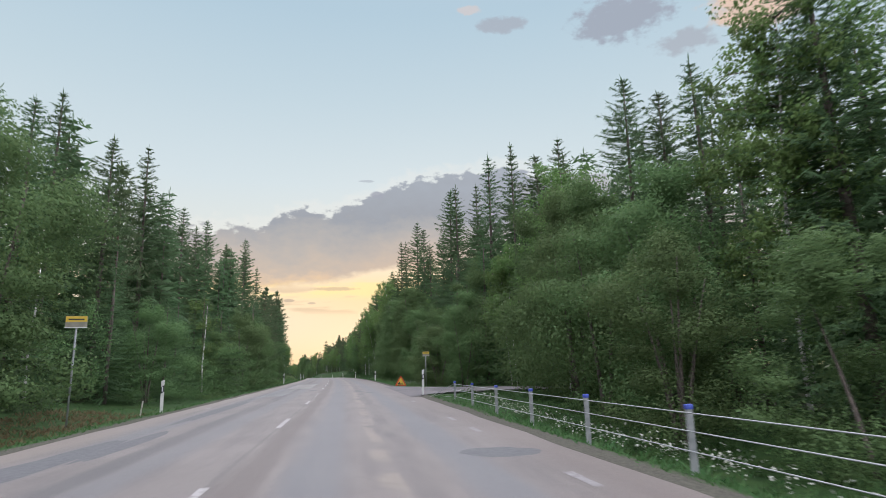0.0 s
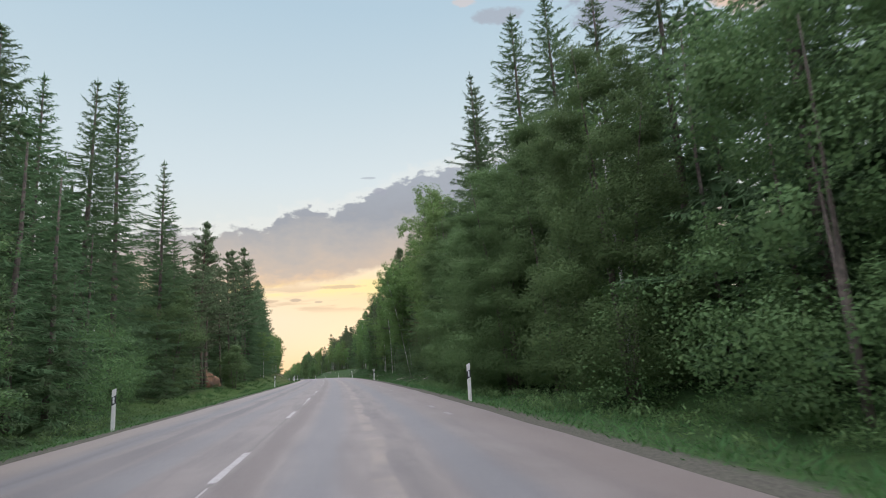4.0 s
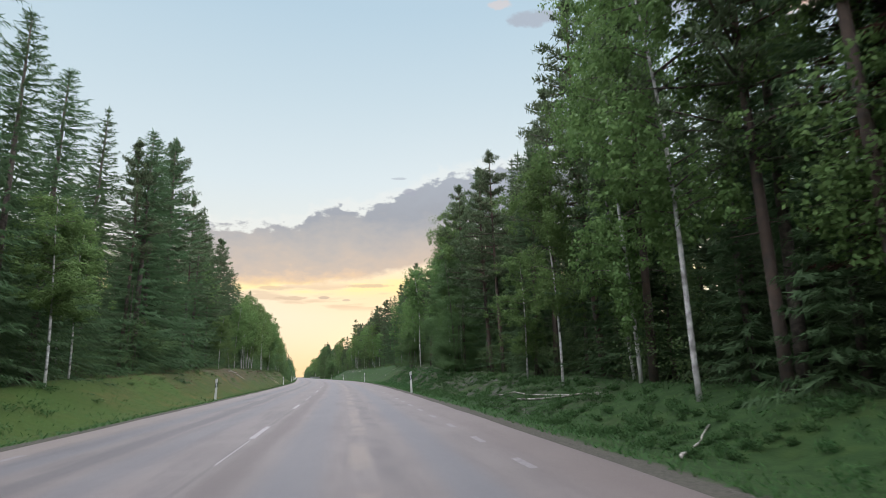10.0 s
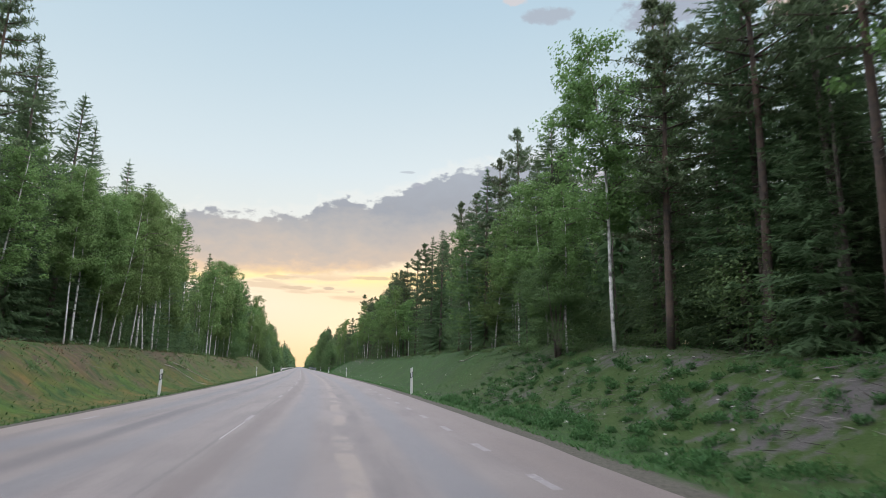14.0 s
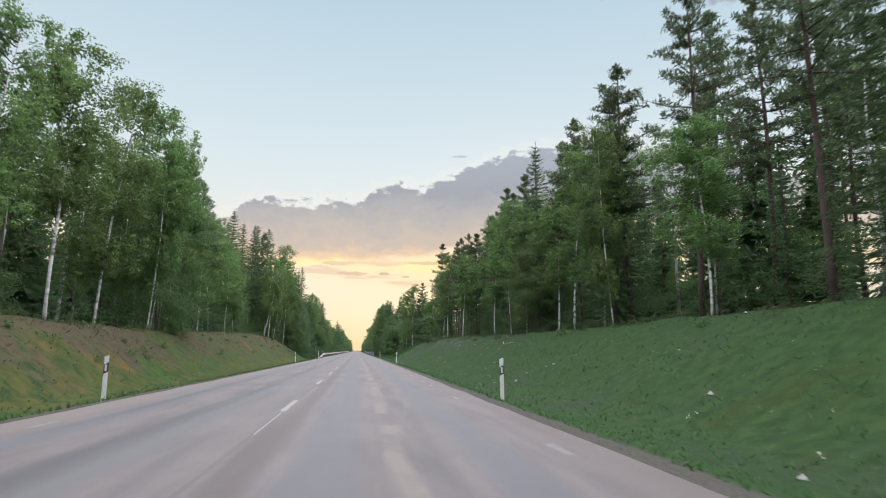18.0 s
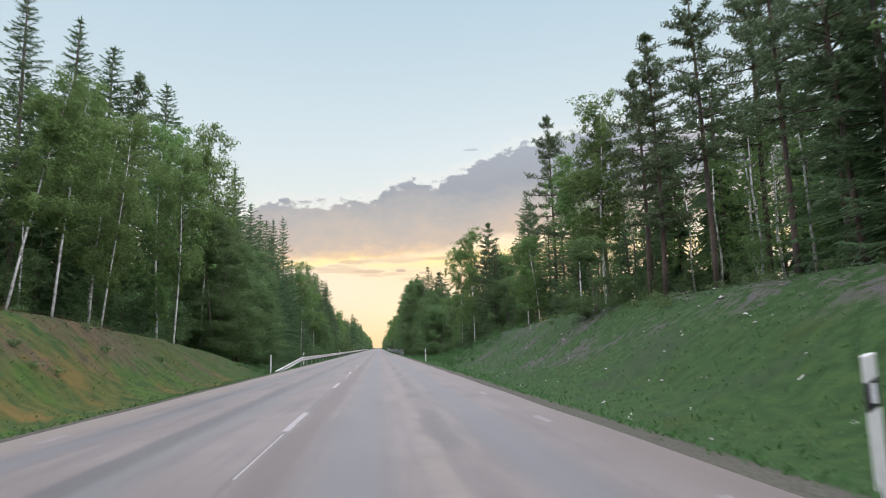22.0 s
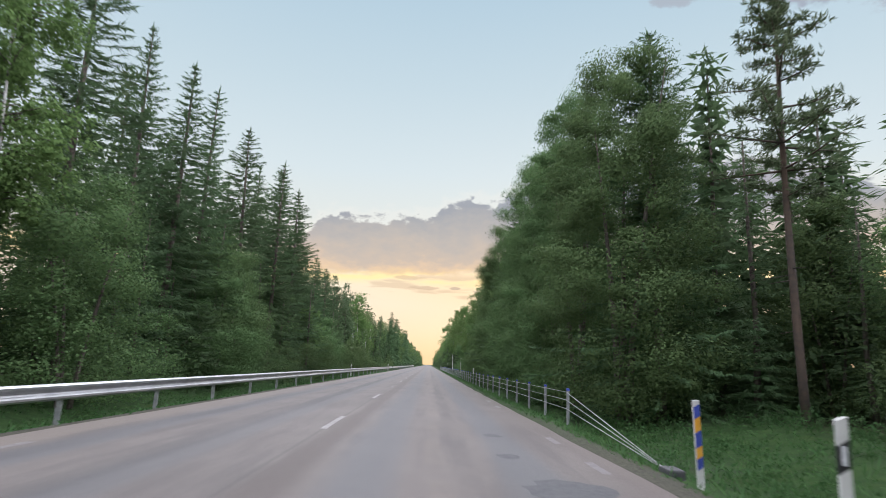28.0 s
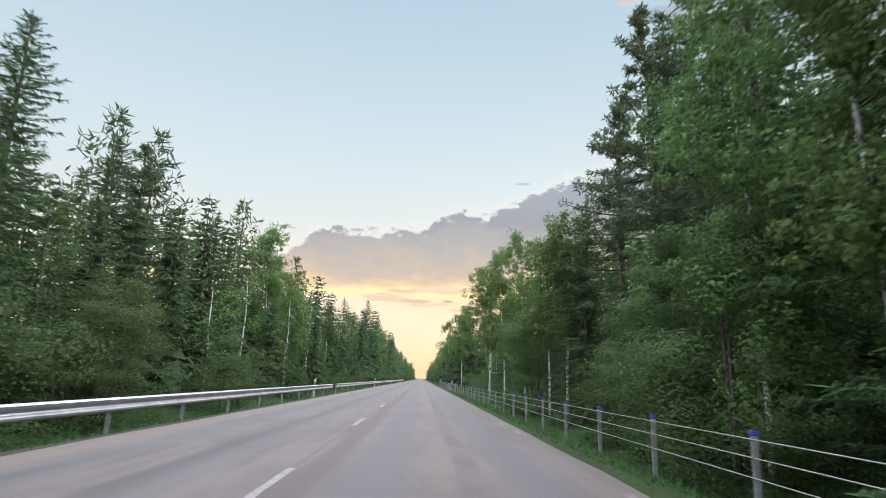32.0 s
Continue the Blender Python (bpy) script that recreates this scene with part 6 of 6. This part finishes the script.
def build_undergrowth():
    """Low leafy plants: ferns and herbs on the verges, in the ditches and along the forest edge."""
    rng = np.random.default_rng(33)
    for s0, s1, u0, u1, n, lo, hi, material in (
            (48, 112, 7.2, 10.5, 170, 0.3, 0.8, M_BROAD), (112, 150, 8.0, 12.5, 70, 0.25, 0.6, M_GRASS), (150, 192, 7.4, 12.0, 430, 0.12, 0.40, M_GRASS),
            (190, 228, 7.2, 12.5, 460, 0.12, 0.42, M_GRASS), (226, 366, 12.6, 16.0, 150, 0.25, 0.7, M_BROAD), (366, 440, 6.8, 13.5, 430, 0.4, 1.15, M_GRASS),
            (0, 28, 7.0, 11.0, 80, 0.3, 0.8, M_GRASS), (440, 540, 7.8, 9.8, 130, 0.25, 0.6, M_GRASS), (40, 102, -9.0, -6.9, 100, 0.3, 0.8, M_BROAD),
            (102, 168, -13.5, -8.0, 110, 0.25, 0.6, M_GRASS), (168, 352, -12.8, -8.5, 190, 0.2, 0.55, M_BROAD), (366, 520, -9.2, -6.2, 260, 0.35, 0.9, M_GRASS)):
        s, u, h = rng.uniform(s0, s1, n), rng.uniform(u0, u1, n), rng.uniform(lo, hi, n)
        leaves, facing = clump_blades(rng, np.zeros((n, 3)), h * 0.85, 84, 0.12, 0.034, -0.7, 0.5)
        leaves = leaves + np.repeat(on_road(s, u, ground_z(s, u) + h * 0.26), 84 * 4, 0)
        tagged(new("undergrowth", blade_mesh("undergrowth", leaves, material, facing)), "low green ferns and herbs growing on the verge", "undergrowth", kind="stuff")


build_undergrowth()


def build_brushwood():
    """Grey twigs and slash left lying after the verge was cleared."""
    rng = np.random.default_rng(41)
    for s0, s1, u0, u1, n in ((114, 146, 8.4, 13.0, 900), (156, 188, 8.2, 12.0, 900), (190, 230, 8.4, 13.5, 1500), (296, 352, 12.2, 15.0, 900), (228, 296, 13.0, 15.5, 500), (205, 256, -11.5, -8.4, 350)):
        heap = rng.integers(0, 26, n)
        hs, hu = rng.uniform(s0, s1, 26), rng.uniform(u0, u1, 26)
        s, u = hs[heap] + rng.normal(0, 0.7, n), hu[heap] + rng.normal(0, 0.45, n)
        c = on_road(s, u, ground_z(s, u) + rng.uniform(0.0, 0.16, n))
        al = np.stack([rng.normal(0, 1, n), rng.normal(0, 1, n), rng.normal(0.05, 0.22, n)], 1)
        v = blades(rng, c, al, rng.uniform(0.14, 0.62, n), rng.uniform(0.010, 0.024, n), 0.3)
        tagged(new("brushwood", blade_mesh("brushwood", v, M_TWIG)), "grey dry twigs and slash strewn on the cleared bank", "brushwood", kind="stuff")


build_brushwood()


def build_stones():
    """Pale stones strewn over the cut bank, each a lump of eight facets."""
    rng = np.random.default_rng(21)
    n = 150
    s, u = rng.uniform(262, 378, n), ROAD_R + rng.uniform(1.5, 10, n)
    s2, u2 = rng.uniform(186, 228, 110), ROAD_R + rng.uniform(2.5, 8, 110)
    s, u = np.concatenate([s, s2]), np.concatenate([u, u2])
    base = on_road(s, u, ground_z(s, u))
    pieces = []
    for p in base:
        r = rng.uniform(0.03, 0.11)
        v = np.array([[1, 0, 0], [0, 1, 0], [-1, 0, 0], [0, -1, 0], [0, 0, 1], [0, 0, -1]]) * r * rng.uniform(0.6, 1.2, (6, 3)) + rng.normal(0, r * 0.12, (6, 3))
        v[:, 2] *= 0.7
        pieces.append((v + p, [(0, 1, 4), (1, 2, 4), (2, 3, 4), (3, 0, 4), (1, 0, 5), (2, 1, 5), (3, 2, 5), (0, 3, 5)]))
    tagged(new("stones", mesh_of("stones", *joined(pieces), M_STONE)), "pale stones scattered on the grassy bank", "stones", kind="stuff")


build_stones()


def earth_mound(s, u, width, height):
    """A lumpy hump of bare earth, such as an upturned root plate leaves."""
    n, m = 28, 12
    a, e = np.meshgrid(np.linspace(0, 2 * np.pi, n, endpoint=False), np.linspace(-0.25, 0.5 * np.pi, m), indexing='ij')
    lump = 1 + 0.13 * np.sin(3 * a + 1.2) * np.cos(2 * e) + 0.09 * np.sin(5 * a + 4 * e) + 0.06 * np.sin(9 * a - 7 * e) + 0.04 * np.sin(14 * a + 11 * e)
    v = np.stack([np.cos(a) * np.cos(e) * width / 2, np.sin(a) * np.cos(e) * width * 0.36, np.sin(e) * height], -1) * lump[..., None]
    f = [(i * m + j, ((i + 1) % n) * m + j, ((i + 1) % n) * m + j + 1, i * m + j + 1) for i in range(n) for j in range(m - 1)]
    ob = tagged(new("earth_mound", mesh_of("earth_mound", v.reshape(-1, 3), f, M_EARTH, True)), "bare reddish brown earth mound at the forest edge", "mound")
    ob.matrix_world = place(s, u, float(ground_z(s, u)) - 0.05, 20)


earth_mound(130.8, -14.3, 3.9, 1.75)


# ------------------------------------------------------------------ the woods behind
def build_woods():
    """Low-detail trees in rows behind the edge, joined by stretch and side."""
    def bole(h, r):
        zz = np.linspace(-0.3, h * 0.9, 4)
        return tube(np.stack([0.1 * np.sin(zz), 0.1 * np.cos(zz * 0.7), zz], 1), r * (1 - zz / h) ** 0.7 + 0.01, 5)

    edge_row = {
        "spruce": [make_spruce(401 + i, 18.0, 3.4, 0.36)[0] for i in range(3)],
        "leafy": [make_broadleaf(441 + i, 9.0, 0.45, 2.6, 0.056)[0] for i in range(3)],
        "birch": [make_birch(461 + i, 16.0, 0.30, 0.2, 2.7, 0.066)[0] for i in range(3)],
    }
    near = {
        "young": [make_spruce(201 + i, 5.0, 1.5, 0.7, 0.02)[0] for i in range(4)],
        "shrub": [make_broadleaf(241 + i, 4.0, 0.55, 1.6, 0.048)[0] for i in range(4)],
    }
    deep = {
        "spruce": [make_spruce(301 + i, 18.0, 3.6, 0.12)[0] for i in range(3)],
        "pine": [make_pine(321 + i, 18.0, 0.14, 0.4, 2.8)[0] for i in range(2)],
        "birch": [make_birch(361 + i, 16.0, 0.09, 0.2, 2.8)[0] for i in range(2)],
    }
    boles = {"spruce": bole(18, 0.17), "pine": bole(18, 0.15), "birch": bole(16, 0.10), "leafy": bole(9, 0.07), "young": bole(5, 0.05), "shrub": bole(4, 0.04)}
    leafs = {"young": M_SPRUCE, "shrub": M_BROAD, "spruce": M_SPRUCE, "pine": M_PINE, "leafy": M_BROAD, "birch": M_BIRCH}
    barks = {"young": M_BARK, "shrub": M_BARK, "spruce": M_BARK, "pine": M_PINEBARK, "leafy": M_BARK, "birch": M_BIRCHBARK}
    base = {"young": 5.0, "shrub": 4.0, "spruce": 18.0, "pine": 18.0, "leafy": 9.0, "birch": 16.0}
    rng = np.random.default_rng(5)
    edge_r = [(-20, 12.5), (28, 12.0), (36, 16.0), (44, 11.5), (60, 10.5), (92, 9.2), (112, 10.5), (130, 12.0), (190, 13.0), (230, 15.0), (375, 19.0), (400, 17.0), (425, 16.0), (437, 15.5), (446, 10.5), (2000, 10.0)]
    edge_l = [(-20, 11.5), (28, 10.5), (42, 7.8), (80, 7.4), (98, 10.5), (112, 15.5), (150, 15.5), (165, 12.5), (190, 12.5), (350, 13.5), (390, 12.0), (450, 9.0), (500, 9.5), (2000, 11.0)]
    for side, edge in ((1, edge_r), (-1, edge_l)):
        for s0, s1, gap0 in ((0, 110, 3.4), (110, 230, 3.4), (230, 350, 3.4), (350, 460, 3.4), (460, 600, 3.6), (600, 800, 6.0), (800, 1400, 13.0)):
            crowns, trunks = {}, {}
            for row, off in enumerate((0.5, 3.0, 6.5, 11.0, 19.0)):
                if s0 >= 600 and row > 2:
                    continue
                gap = gap0 * (1.05, 1.1, 1.0, 1.15, 1.6)[row]
                s = s0 + rng.uniform(0, gap)
                while s < s1:
                    thin = side > 0 and 372 < s < 430
                    u = side * (np.interp(s, [e[0] for e in edge], [e[1] for e in edge]) + off + rng.normal(0, 0.7))
                    roll = rng.random()
                    if row == 0:
                        kind = "shrub" if roll < 0.72 else "young"
                        h = rng.uniform(2.0, 5.0) if kind == "shrub" else rng.uniform(2.5, 6.5)
                    elif row == 1:
                        grove = 195 < s < 350 if side < 0 else 225 < s < 300
                        kind = "spruce" if side < 0 and 372 < s < 440 and roll > 0.1 else "leafy" if roll < (0.45 if side < 0 and s > 440 else 0.2) else "birch" if roll < (0.85 if grove else 0.45) else "spruce"
                        h = rng.uniform(8, 13) if grove else rng.uniform(8, 14) if side > 0 else rng.uniform(6, 12)
                    else:
                        kind = "spruce" if roll < 0.62 else "pine" if roll < 0.82 else "birch"
                        kind = "pine" if side > 0 and 262 < s < 350 and roll > 0.74 else kind
                        h = rng.uniform(13.0, 18.0) if side < 0 else rng.uniform(10.5, 14.0) if 262 < s < 350 else rng.uniform(13.5, 18.5)
                    if kind == "birch" and row > 1:
                        h *= 0.8
                    if side > 0 and 120 < s < 225 and kind == "birch":
                        kind = "spruce"
                    if s0 >= 600:
                        kind, h = ("spruce" if roll < 0.6 else "birch"), rng.uniform(13, 18)
                    if thin and row > 0 and rng.random() < (0.6 if row < 4 else 0.9):
                        s += gap
                        continue
                    bank = near if row == 0 and s0 < 600 else edge_row if row == 1 and s < 510 else deep
                    kind = kind if kind in bank else "birch"
                    crown, facing = bank[kind][rng.integers(len(bank[kind]))]
                    sc = h / base[kind]
                    w = sc ** 0.6 * rng.uniform(0.9, 1.15)
                    a = rng.uniform(0, 6.28)
                    turn = np.array([[math.cos(a), -math.sin(a), 0], [math.sin(a), math.cos(a), 0], [0, 0, 1]])
                    rot = turn * np.array([[w], [w], [sc]])
                    p = on_road(s, u, float(ground_z(s, u)) - 0.05)
                    crowns.setdefault(kind, []).append((crown @ rot.T + p, facing @ turn.T))
                    if s0 < 600 and row > 0:
                        tv, tf = boles[kind]
                        trunks.setdefault(kind, []).append((tv @ rot.T + p, tf))
                    s += gap * rng.uniform(0.75, 1.25)
            for kind, parts in crowns.items():
                me = blade_mesh("woods", np.concatenate([q[0] for q in parts]), leafs[kind], np.concatenate([q[1] for q in parts]))
                tagged(new("woods_foliage", me), "dense dark green forest trees behind the edge", "forest", kind="stuff")
            for kind, parts in trunks.items():
                tagged(new("woods_trunks", mesh_of("woods_trunks", *joined(parts), barks[kind], True)),
                       "trunks of the dense forest behind the edge", "forest", kind="stuff")


build_woods()
